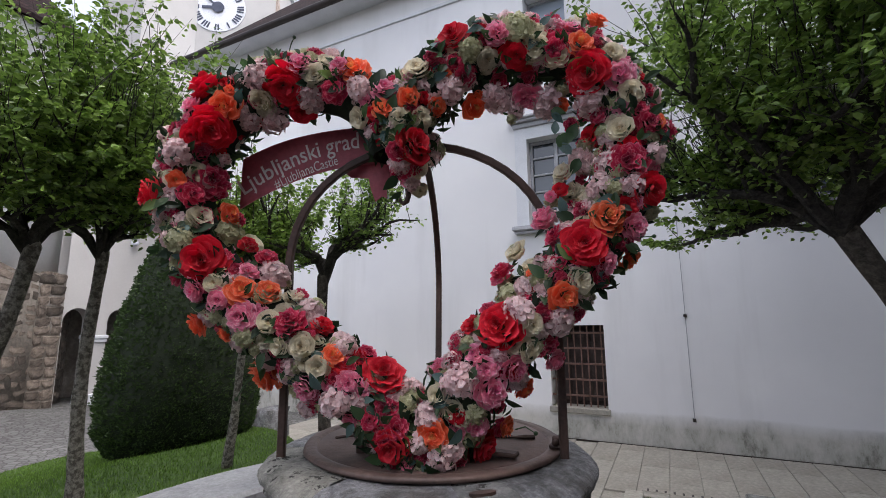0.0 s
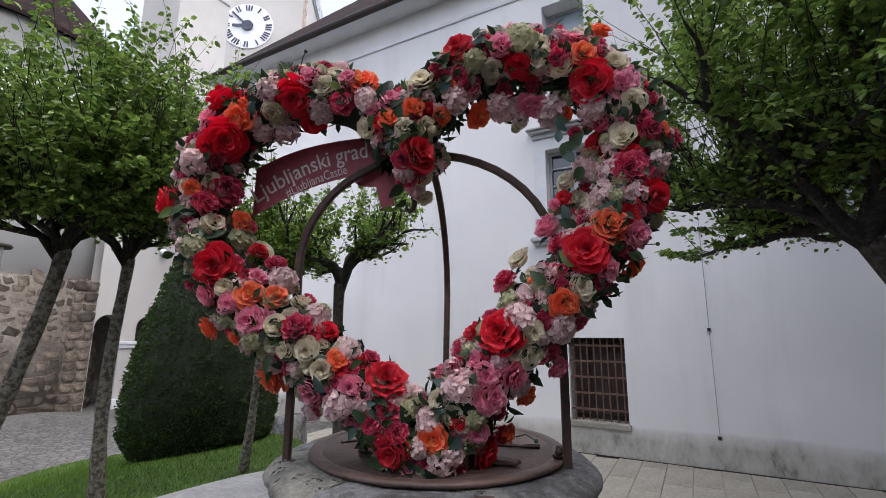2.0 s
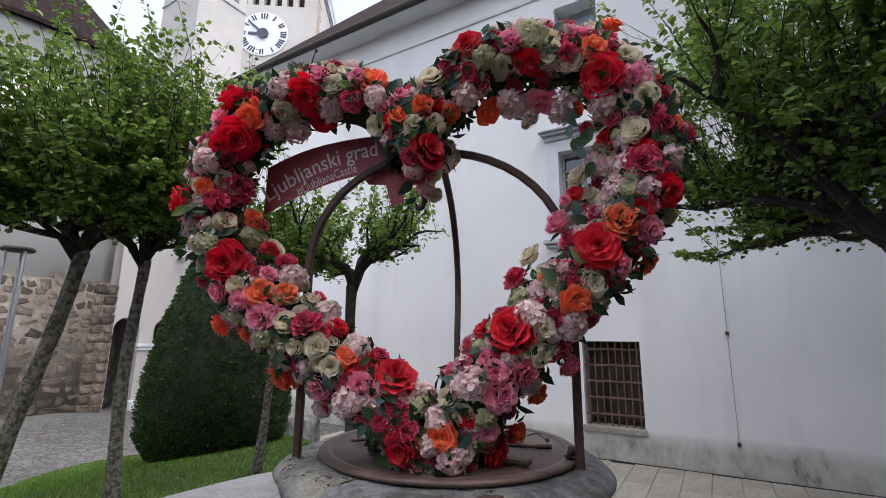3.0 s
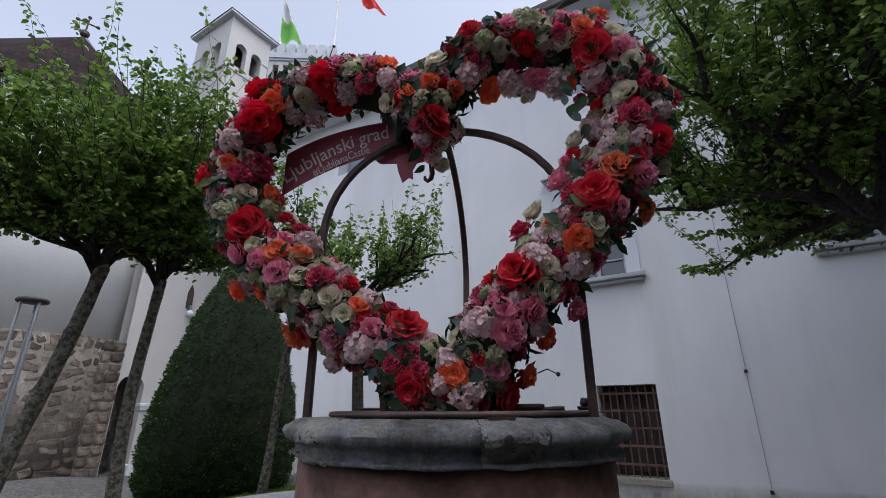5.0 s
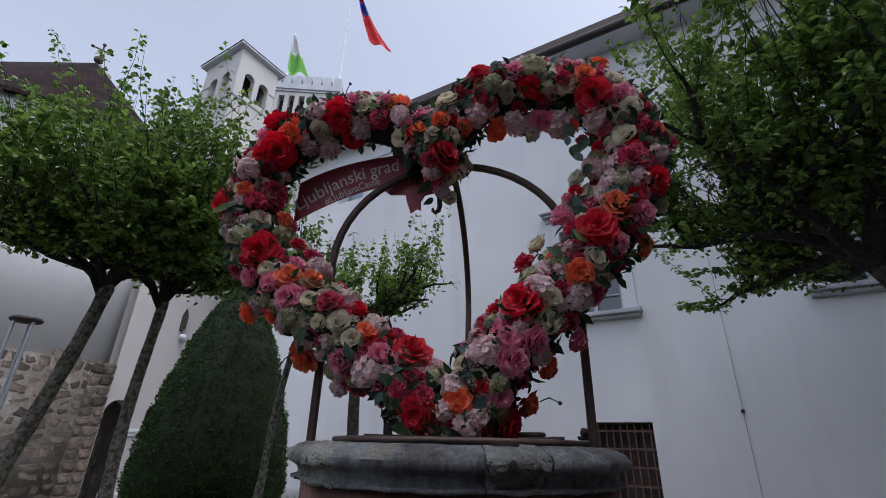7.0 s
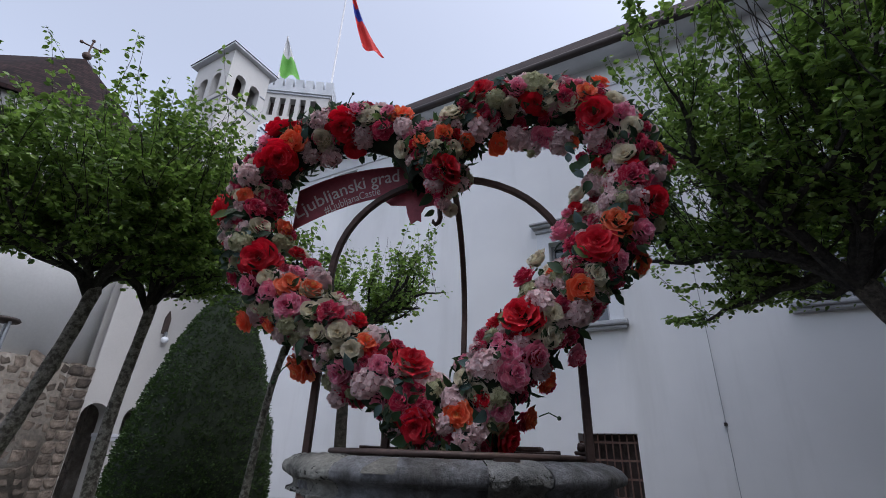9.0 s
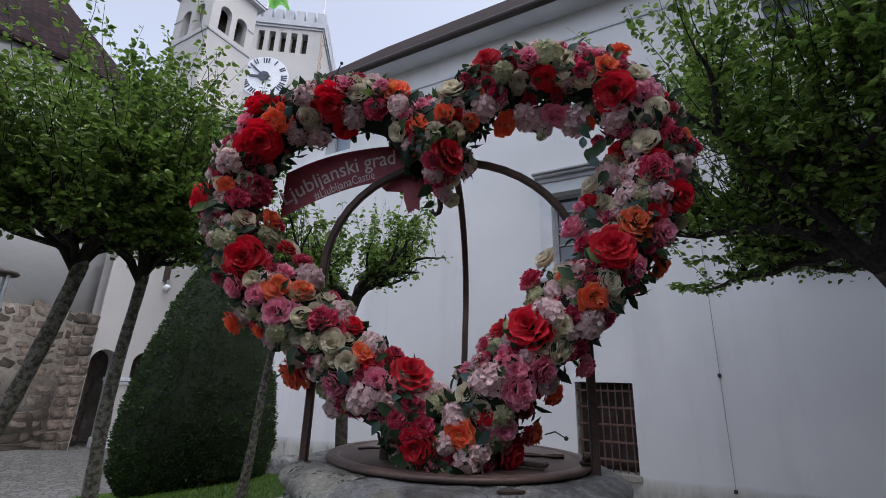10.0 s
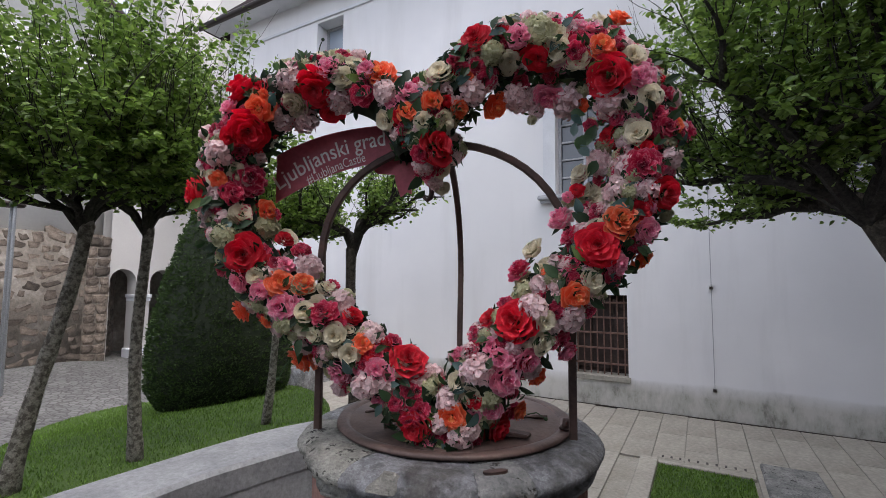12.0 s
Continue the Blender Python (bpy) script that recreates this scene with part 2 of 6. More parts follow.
RIM_MID = pitted_material("speckled_grey_block", (0.12, 0.124, 0.126), (0.29, 0.292, 0.288), 0.37)
RIM_PALE = pitted_material("lichened_pale_stone", (0.15, 0.148, 0.135), (0.36, 0.355, 0.32), 0.4)
RIM_PATCH = pitted_material("grey_mortar", (0.16, 0.155, 0.14), (0.27, 0.262, 0.235), 0.3)
RIM_BROKEN = pitted_material("broken_grey_stone", (0.07, 0.07, 0.066), (0.17, 0.168, 0.155), 0.4)
BENCH_STONE = mottled("grey_bench_marble", (0.2, 0.207, 0.218), (0.31, 0.318, 0.33), 3.5, 45, 0.6, bump_by=0.4, grain_by=0.3)
SLAB = mottled("beige_paving_slab", (0.26, 0.245, 0.21), (0.36, 0.34, 0.295), 1.5, 30, 0.85, bump_by=0.3, piece=0.06)
JOINT = mottled("sandy_joint", (0.25, 0.235, 0.2), (0.33, 0.312, 0.27), 3, 40, 0.95)
SETTS = setts_material()
TURF = mottled("turf_soil", (0.05, 0.1, 0.018), (0.095, 0.17, 0.03), 2.5, 60, 0.95, bump_by=0.8, depth=0.03)
GRASS = leaf_material("grass_blades", (0.065, 0.13, 0.018), (0.13, 0.235, 0.035), 0.6)
BARK = mottled("grey_brown_bark", (0.13, 0.115, 0.096), (0.38, 0.355, 0.31), 34, 110, 0.95, bump_by=1.0, depth=0.03, lo=0.42, hi=0.56, grain_by=0.5)
DARK_BARK = mottled("dark_brown_bark", (0.045, 0.037, 0.03), (0.15, 0.13, 0.105), 30, 100, 0.95, bump_by=1.0, depth=0.03, grain_by=0.4)
# limbs and shoots get a much darker tone than the trunks
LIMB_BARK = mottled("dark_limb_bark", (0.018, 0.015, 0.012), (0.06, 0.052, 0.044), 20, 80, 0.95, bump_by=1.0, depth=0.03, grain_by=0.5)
LEAF = leaf_material("tree_leaf", (0.07, 0.135, 0.025), (0.22, 0.34, 0.075), 0.32)
YEW = leaf_material("yew_needles", (0.012, 0.03, 0.008), (0.05, 0.09, 0.024), 0.6)
# near-black green: shade deep between needles and flowers put into the colour
INNER_SHADE = mottled("hedge_inside", (0.006, 0.012, 0.005), (0.012, 0.022, 0.008), 8, 60, 0.95)
CLOTH_LEAF = leaf_material("silk_leaf_dark", (0.012, 0.034, 0.016), (0.04, 0.085, 0.035), 0.5, True)
CLOTH_LEAF_BLUE = leaf_material("silk_leaf_blue_green", (0.03, 0.085, 0.08), (0.1, 0.17, 0.165), 0.5, True)
CLOTH_LEAF_LIME = leaf_material("silk_leaf_bright", (0.09, 0.16, 0.03), (0.17, 0.26, 0.07), 0.5, True)
BANNER = mottled("crimson_board", (0.38, 0.068, 0.095), (0.46, 0.092, 0.12), 2, 60, 0.55, bump_by=0.05)
LETTER = mottled("pale_print", (0.78, 0.68, 0.67), (0.84, 0.75, 0.74), 5, 60, 0.6, bump_by=0.02)
GLASS_DARK, gn, glink, gs = material("window_glass", 0.06)
gs.inputs["Base Color"].default_value = (0.03, 0.04, 0.05, 1)
gs.inputs["Specular IOR Level"].default_value = 0.9
# upper panes: the sky's reflection is put into the pale base colour
GLASS_PALE, gn, glink, gs = material("curtained_glass", 0.08)
gs.inputs["Base Color"].default_value = (0.3, 0.35, 0.41, 1)
WIN_FRAME = mottled("grey_window_paint", (0.3, 0.31, 0.33), (0.38, 0.39, 0.41), 4, 40, 0.6)
CLOCK_WHITE = mottled("white_clock_enamel", (0.7, 0.73, 0.78), (0.78, 0.8, 0.84), 0.5, 20, 0.5, bump_by=0.05)
CLOCK_BLUE = mottled("dark_blue_paint", (0.03, 0.04, 0.07), (0.05, 0.06, 0.1), 3, 20, 0.5)
FLAG_GREEN = mottled("green_flag_cloth", (0.2, 0.5, 0.1), (0.27, 0.6, 0.15), 1, 60, 0.7)
FLAG_WHITE = mottled("white_flag_cloth", (0.72, 0.72, 0.72), (0.8, 0.8, 0.8), 1, 60, 0.7)
FLAG_RED = mottled("red_flag_cloth", (0.65, 0.04, 0.04), (0.75, 0.06, 0.05), 1, 60, 0.7)
FLAG_BLUE = mottled("blue_flag_cloth", (0.03, 0.06, 0.4), (0.04, 0.09, 0.5), 1, 60, 0.7)
STEEL = mottled("grey_lamp_steel", (0.28, 0.29, 0.3), (0.36, 0.37, 0.38), 4, 50, 0.4, 0.8)
PETALS = {
    "red": petal_material("scarlet_silk", (0.42, 0.002, 0.014), (0.74, 0.006, 0.03), (0.86, 0.022, 0.055)),
    "orange": petal_material("orange_silk", (0.94, 0.5, 0.16), (0.93, 0.16, 0.055), (0.97, 0.36, 0.2)),
    "cream": petal_material("cream_silk", (0.56, 0.44, 0.26), (0.8, 0.745, 0.58), (0.88, 0.85, 0.73)),
    "magenta": petal_material("magenta_silk", (0.3, 0.004, 0.05), (0.64, 0.025, 0.1), (0.84, 0.26, 0.36)),
    "pink": petal_material("pink_silk", (0.74, 0.1, 0.27), (0.9, 0.28, 0.43), (0.95, 0.68, 0.73)),
    "pale": petal_material("blush_silk", (0.48, 0.2, 0.22), (0.84, 0.64, 0.64), (0.9, 0.81, 0.8)),
    "lime": petal_material("sage_silk", (0.34, 0.35, 0.16), (0.5, 0.5, 0.3), (0.66, 0.64, 0.46)),
}

# ---- small builders ----


def mesh_of(name, bm, mat, smooth=False):
    me = bpy.data.meshes.new(name)
    bm.to_mesh(me)
    bm.free()
    for m in (mat if isinstance(mat, (list, tuple)) else [mat]):
        me.materials.append(m)
    if smooth:
        for p in me.polygons:
            p.use_smooth = True
    return me


def part(name, bm, mat, parent=None, label="", smooth=False):
    """Links a bmesh as one object, under a thing when given."""
    ob = new(name, mesh_of(name, bm, mat, smooth))
    if parent is not None:
        ob.parent = parent
    if label:
        tagged(ob, label)
    return ob


def thing(name, at, label, category, group="", kind=""):
    ob = new(name)
    ob.location = at
    return tagged(ob, label, category, group, kind)


def under(ob, parent):
    """Makes ob a part of parent, keeping its place in the world (things here are only moved, never turned)."""
    ob.parent = parent
    ob.location = ob.location - parent.location
    return ob


def box(bm, x0, y0, z0, x1, y1, z1, bevel=0.0):
    r = bmesh.ops.create_cube(bm, size=1, matrix=Matrix.Translation(((x0 + x1) / 2, (y0 + y1) / 2, (z0 + z1) / 2)) @ Matrix.Diagonal((x1 - x0, y1 - y0, z1 - z0, 1)))
    if bevel:
        es = list({e for v in r["verts"] for e in v.link_edges})
        bmesh.ops.bevel(bm, geom=es, offset=bevel, segments=1, affect="EDGES")
    return bm


def boxed(x0, y0, z0, x1, y1, z1, bevel=0.0):
    return box(bmesh.new(), x0, y0, z0, x1, y1, z1, bevel)


def lathe(bm, profile, steps=48, a0=0.0, a1=2 * math.pi, centre=(0, 0), wobble=0.0):
    """Turns (radius, height) pairs about the upright axis."""
    full = abs(a1 - a0 - 2 * math.pi) < 1e-6
    cols = []
    for i in range(steps if full else steps + 1):
        a = a0 + (a1 - a0) * i / steps
        col = []
        for r, z in profile:
            k = r + (wobble * noise.noise((3 * math.cos(a), 3 * math.sin(a), 9 * z)) if wobble and r > 0 else 0)
            col.append(bm.verts.new((centre[0] + k * math.cos(a), centre[1] + k * math.sin(a), z)))
        cols.append(col)
    for i in range(len(cols) if full else len(cols) - 1):
        p, q = cols[i], cols[(i + 1) % len(cols)]
        for j in range(len(profile) - 1):
            bm.faces.new((p[j], q[j], q[j + 1], p[j + 1]))
    return bm


def tube(bm, pts, radii, sides=7, cap=True):
    """A tapered tube along points."""
    rings = []
    ref = Vector((0.3, 0.9, 0.2))
    for i, p in enumerate(pts):
        d = (Vector(pts[min(i + 1, len(pts) - 1)]) - Vector(pts[max(i - 1, 0)])).normalized()
        a = d.cross(ref)
        if a.length < 1e-3:
            a = d.cross(Vector((1, 0, 0)))
        a.normalize()
        b = d.cross(a)
        rings.append([bm.verts.new(Vector(p) + radii[i] * (math.cos(2 * math.pi * k / sides) * a + math.sin(2 * math.pi * k / sides) * b)) for k in range(sides)])
    for r, s in zip(rings, rings[1:]):
        for k in range(sides):
            bm.faces.new((r[k], r[(k + 1) % sides], s[(k + 1) % sides], s[k]))
    if cap:
        bm.faces.new(rings[0][::-1])
        bm.faces.new(rings[-1])
    return bm


def holed_wall(bm, x0, x1, z0, z1, y, thick, holes):
    """An upright wall facing -y from y to y + thick, with rectangular openings (x0, x1, z0, z1) through it."""
    xs = sorted({x0, x1, *[h[0] for h in holes], *[h[1] for h in holes]})
    zs = sorted({z0, z1, *[h[2] for h in holes], *[h[3] for h in holes]})

    def quad(*c):
        bm.faces.new([bm.verts.new(v) for v in c])

    for a, b in zip(xs, xs[1:]):
        for c, d in zip(zs, zs[1:]):
            if any(h[0] <= a and b <= h[1] and h[2] <= c and d <= h[3] for h in holes):
                continue
            quad((a, y, c), (b, y, c), (b, y, d), (a, y, d))
            quad((a, y + thick, d), (b, y + thick, d), (b, y + thick, c), (a, y + thick, c))
    for a, b, c, d in holes:
        e = y + thick
        quad((a, y, c), (a, e, c), (b, e, c), (b, y, c))
        quad((a, y, d), (b, y, d), (b, e, d), (a, e, d))
        quad((a, y, c), (a, y, d), (a, e, d), (a, e, c))
        quad((b, y, c), (b, e, c), (b, e, d), (b, y, d))
    e = y + thick
    quad((x0, y, z0), (x0, y, z1), (x0, e, z1), (x0, e, z0))
    quad((x1, y, z0), (x1, e, z0), (x1, e, z1), (x1, y, z1))
    quad((x0, y, z1), (x1, y, z1), (x1, e, z1), (x0, e, z1))
    bmesh.ops.remove_doubles(bm, verts=bm.verts, dist=1e-4)
    return bm


def smooth_step(a, b, x):
    t = min(1, max(0, (x - a) / (b - a)))
    return t * t * (3 - 2 * t)


# ---- ground ----


def ground_height(x, y):
    """The yard is level and rises a little towards the chapel."""
    return 0.16 * smooth_step(-6.5, -10.5, x) * smooth_step(5.8, 4.2, y)


bm = bmesh.new()
gx = [-1500, -300, -80, -30, -18] + [-16 + 0.5 * i for i in range(40)] + [4 + 2 * i for i in range(9)] + [40, 120, 1500]
gy = [-1500, -300, -80, -30, -12, -6, -3] + [-1 + 0.5 * i for i in range(17)] + [8, 10, 14, 20, 40, 120, 1500]
grid = [[bm.verts.new((x, y, ground_height(x, y))) for y in gy] for x in gx]
for i in range(len(gx) - 1):
    for j in range(len(gy) - 1):
        bm.faces.new((grid[i][j], grid[i + 1][j], grid[i + 1][j + 1], grid[i][j + 1]))
tagged(part("ground", bm, SETTS, smooth=True), "grey cobbled castle yard of small worn setts", "ground", kind="structure")

# raised lawn behind the stone bench, falling away towards the cobbles
LAWN_EDGE = [(-1.75, 2.6), (-2.3, 3.45), (-3.15, 3.95), (-4.3, 4.5), (-5.5, 4.45), (-6.35, 3.95), (-6.45, 3.2), (-6.15, 2.6), (-5.3, 2.05), (-4.4, 1.65), (-3.6, 1.15), (-3.0, 0.3), (-2.3, -0.3), (-1.6, 0.0), (-1.62, 1.0)]


def lawn_height(x, y):
    return 0.035 + 0.6 * smooth_step(-6.9, -2.5, x) + 0.015 * noise.noise((x, y, 0))


def inside(poly, x, y):
    hit = False
    for (ax, ay), (bx, by) in zip(poly, poly[1:] + poly[:1]):
        if (ay > y) != (by > y) and x < ax + (y - ay) / (by - ay) * (bx - ax):
            hit = not hit
    return hit


def rounded(poly, turns=3):
    for _ in range(turns):
        out = []
        for (ax, ay), (bx, by) in zip(poly, poly[1:] + poly[:1]):
            out += [(0.75 * ax + 0.25 * bx, 0.75 * ay + 0.25 * by), (0.25 * ax + 0.75 * bx, 0.25 * ay + 0.75 * by)]
        poly = out
    return poly


lawn_line = rounded(LAWN_EDGE)
cx, cy = -3.8, 2.5
bm = bmesh.new()
RINGS = [0.0, 0.12, 0.25, 0.4, 0.55, 0.7, 0.85, 0.95, 1.0]
rows = []
for f in RINGS[1:]:
    rows.append([bm.verts.new((cx + f * (x - cx), cy + f * (y - cy), lawn_height(cx + f * (x - cx), cy + f * (y - cy)))) for x, y in lawn_line])
rows.append([bm.verts.new((x + 0.02 * (x - cx) / 3, y + 0.02 * (y - cy) / 3, -0.05)) for x, y in lawn_line])
mid = bm.verts.new((cx, cy, lawn_height(cx, cy)))
for k in range(len(lawn_line)):
    j = (k + 1) % len(lawn_line)
    bm.faces.new((mid, rows[0][k], rows[0][j]))
    for a, b in zip(rows, rows[1:]):
        bm.faces.new((a[k], b[k], b[j], a[j]))
tagged(part("lawn", bm, TURF, smooth=True), "sloping mown green lawn beside the stone bench", "lawn", kind="structure")


def grass(poly, count, height_at, size, rng):
    bm = bmesh.new()
    xs, ys = [p[0] for p in poly], [p[1] for p in poly]
    made = 0
    while made < count:
        x, y = rng.uniform(min(xs), max(xs)), rng.uniform(min(ys), max(ys))
        if not inside(poly, x, y):
            continue
        made += 1
        z, a, h = height_at(x, y), rng.uniform(0, math.pi), size * rng.uniform(0.6, 1.3)
        w = 0.16 * h
        lean = Vector((rng.uniform(-0.5, 0.5), rng.uniform(-0.5, 0.5), 1)) * h
        d = Vector((math.cos(a) * w, math.sin(a) * w, 0))
        p = Vector((x, y, z - 0.004))
        bm.faces.new((bm.verts.new(p - d), bm.verts.new(p + d), bm.verts.new(p + lean)))
    return bm


tagged(part("lawn_grass", grass(lawn_line, 42000, lawn_height, 0.024, random.Random(5)), GRASS), "short green grass blades on the lawn", "grass", kind="stuff")

# paving by the long house, laid slab by slab at the end of the file
PAVE = (-5.2, 3.58, 3.3, 7.25)

# ---- the long white house ----
WALL_Y = 7.277
house = thing("long_house", (0, WALL_Y, 0), "long two-storey white plastered castle house with dark tiled roof", "house")


def to_house(ob):
    return under(ob, house)


HOLES = [(-1.0, -0.2, 0.47, 1.66), (-1.23, -0.36, 3.26, 4.72), (2.11, 2.98, 3.26, 4.72), (-1.21, -0.5, 6.7, 7.42), (2.1, 2.81, 6.7, 7.42), (-6.62, -5.85, 6.72, 7.66)]
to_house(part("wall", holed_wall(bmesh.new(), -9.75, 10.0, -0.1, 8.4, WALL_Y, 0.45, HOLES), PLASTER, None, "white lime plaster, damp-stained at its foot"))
bm = bmesh.new()
box(bm, -9.75, WALL_Y + 0.45, -0.1, -9.3, WALL_Y + 8, 8.4)
box(bm, 9.55, WALL_Y + 0.45, -0.1, 10.0, WALL_Y + 8, 8.4)
box(bm, -9.75, WALL_Y + 8, -0.1, 10.0, WALL_Y + 8.45, 8.4)
to_house(part("rear_wall", bm, CHAPEL_WHITE))
# cornice line and eaves
to_house(part("string_course", boxed(-9.8, WALL_Y - 0.035, 7.72, 10.02, WALL_Y - 0.001, 7.79, 0.008), TRIM_PALE))
bm = bmesh.new()
box(bm, -10.2, WALL_Y - 0.42, 8.3, 10.4, WALL_Y - 0.002, 8.36)
to_house(part("soffit", bm, TRIM_PALE))
bm = bmesh.new()
tube(bm, [(-10.3, WALL_Y - 0.5, 8.33), (10.4, WALL_Y - 0.5, 8.33)], [0.075, 0.075], 10)
to_house(part("gutter", bm, GUTTER, None, "dark brown half-round gutter", True))
ROOF_TAN = math.tan(radians(49))
bm = bmesh.new()
E0, RISE, HALF = 8.38, 5.0, 5.0 / ROOF_TAN
ey, ry, by = WALL_Y - 0.5, WALL_Y - 0.5 + HALF, WALL_Y + 8.9
L, R = -10.3, 10.4
v = [bm.verts.new(c) for c in ((L, ey, E0), (R, ey, E0), (R, ry, E0 + RISE), (L + 2.2, ry, E0 + RISE), (L, by, E0), (R, by, E0), (L, ey, E0 - 0.06), (R, ey, E0 - 0.06), (R, by, E0 - 0.06), (L, by, E0 - 0.06))]
for f in ((0, 1, 2, 3), (4, 3, 2, 5), (0, 3, 4), (1, 5, 2), (6, 7, 1, 0), (7, 8, 5, 1), (8, 9, 4, 5), (9, 6, 0, 4), (6, 9, 8, 7)):
    bm.faces.new([v[k] for k in f])
to_house(part("roof", bm, ROOF, None, "steep dark brown tiled roof"))


def framed_window(x0, x1, z0, z1, deep, bars_v, bars_h, mat=WIN_FRAME, wide=0.05, glass=GLASS_DARK):
    """A window set deep in the wall: frame, glazing bars and panes of its own."""
    w = part("window", boxed(x0, WALL_Y + deep + 0.05, z0, x1, WALL_Y + deep + 0.06, z1), glass)
    bm = bmesh.new()
    y0, y1 = WALL_Y + deep, WALL_Y + deep + 0.045
    box(bm, x0, y0, z0, x0 + wide, y1, z1)
    box(bm, x1 - wide, y0, z0, x1, y1, z1)
    box(bm, x0 + wide, y0, z0, x1 - wide, y1, z0 + wide)
    box(bm, x0 + wide, y0, z1 - wide, x1 - wide, y1, z1)
    for k in range(1, bars_v + 1):
        x = x0 + (x1 - x0) * k / (bars_v + 1)
        box(bm, x - 0.03, y0 + 0.004, z0 + wide, x + 0.03, y1, z1 - wide)
    f = part("window_frame", bm, mat)
    f.parent = w
    for k in range(1, bars_h + 1):
        z = z0 + (z1 - z0) * k / (bars_h + 1)
        b = part("glazing_bar", boxed(x0 + wide, y0 + 0.01, z - 0.013, x1 - wide, y1, z + 0.013), mat)
        b.parent = w
    return to_house(w)


for a, b, c, d in HOLES[1:3]:
    framed_window(a, b, c, d, 0.16, 1, 4)
    bm = bmesh.new()
    y0, y1 = WALL_Y - 0.03, WALL_Y - 0.001
    box(bm, a - 0.2, y0, c - 0.02, a, y1, d + 0.2)
    box(bm, b, y0, c - 0.02, b + 0.2, y1, d + 0.2)
    box(bm, a, y0, d, b, y1, d + 0.2)
    to_house(part("window_surround", bm, TRIM_PALE, None, "pale grey painted stone surround"))
    bm = bmesh.new()
    box(bm, a - 0.26, WALL_Y - 0.17, c - 0.1, b + 0.26, WALL_Y - 0.002, c - 0.045, 0.012)
    box(bm, a - 0.23, WALL_Y - 0.12, c - 0.15, b + 0.23, WALL_Y - 0.002, c - 0.102, 0.01)
    box(bm, a - 0.26, WALL_Y - 0.13, c - 0.044, b + 0.26, WALL_Y - 0.032, c - 0.021, 0.006)
    to_house(part("window_sill", bm, TRIM_GREY, None, "moulded grey stone sill"))
    bm = bmesh.new()
    box(bm, a - 0.22, WALL_Y - 0.07, d + 0.202, b + 0.22, WALL_Y - 0.002, d + 0.28, 0.01)
    box(bm, a - 0.26, WALL_Y - 0.14, d + 0.282, b + 0.26, WALL_Y - 0.002, d + 0.33, 0.012)
    box(bm, a - 0.29, WALL_Y - 0.18, d + 0.332, b + 0.29, WALL_Y - 0.002, d + 0.37, 0.01)
    to_house(part("window_hood", bm, TRIM_GREY, None, "moulded grey stone hood"))
for a, b, c, d in HOLES[3:]:
    framed_window(a, b, c, d, 0.3, 0, 0, glass=GLASS_PALE)
# barred ground-floor window; a dark board stands in for the unlit room
a, b, c, d = HOLES[0]
inside_board = to_house(part("barred_window", boxed(a, WALL_Y + 0.3, c, b, WALL_Y + 0.33, d), WOOD_AND_INSIDE_SHADE, None, "deep barred window with a dark board standing in for the unlit room"))
for k in range(3):
    x = a + (b - a) * (k + 0.5) / 3
    q = part("casement", boxed(x - 0.105, WALL_Y + 0.265, c + 0.06, x + 0.105, WALL_Y + 0.299, d - 0.06, 0.006), WOOD_AND_INSIDE_SHADE)
    q.parent = inside_board
for k in range(8):
    x = a + (b - a) * (k + 0.6) / 8.2
    bm = tube(bmesh.new(), [(x, WALL_Y + 0.1, c), (x, WALL_Y + 0.1, d)], [0.011, 0.011], 6)
    part("iron_bar", bm, GRATE, inside_board)
for k in range(5):
    z = c + (d - c) * (k + 0.7) / 5.2
    part("iron_crossbar", boxed(a, WALL_Y + 0.085, z - 0.013, b, WALL_Y + 0.115, z + 0.013), GRATE, inside_board)
to_house(part("window_ledge", boxed(a - 0.03, WALL_Y - 0.05, c - 0.075, b + 0.03, WALL_Y + 0.29, c + 0.004, 0.008), SLAB))
# unseen walls added to block light from the east and south
blocker = part("wall_east", boxed(3.6, -9.0, -0.1, 4.05, WALL_Y - 0.02, 9.0), RUBBLE)
tagged(blocker, "unseen rubble wall added to shade the yard from the east", "wall", kind="structure")
south = part("wall_south", boxed(-16.0, -7.5, -0.1, 3.58, -7.0, 4.0), RUBBLE)
tagged(south, "unseen rubble wall added to shade the yard from the south", "wall", kind="structure")
# lightning conductor down the wall
bm = tube(bmesh.new(), [(0.872, WALL_Y - 0.035, 0.4), (0.872, WALL_Y - 0.035, 3.2), (0.86, WALL_Y - 0.035, 5.6), (0.86, WALL_Y - 0.035, 7.6)], [0.0042] * 4, 6)
rod = part("lightning_conductor", bm, TRIM_GREY, None)
tagged(rod, "thin grey lightning conductor clipped to the white wall", "cable")
for z in (0.42, 1.78, 3.15, 4.6, 6.1):
    part("clip", boxed(0.85, WALL_Y - 0.05, z - 0.02, 0.89, WALL_Y + 0.002, z + 0.02, 0.004), GUTTER, rod)

# ---- castle tower behind the house ----
tower = thing("castle_tower", (-17.7, 17.2, 0), "tall white castle lookout tower with clock and battlements", "tower")
KD = Vector((0.82, 0.572, 0))
KN = Vector((0.572, -0.82, 0))
K0 = Vector((-17.1, 16.07, 0))
KTOP, KW = 22.95, 5.6


def k_at(s, z, out=0.0):
    """A place on the tower's clock face: s metres from its far right corner, z up, out from the face."""
    p = K0 - KD * s + KN * out
    return Vector((p.x, p.y, z))


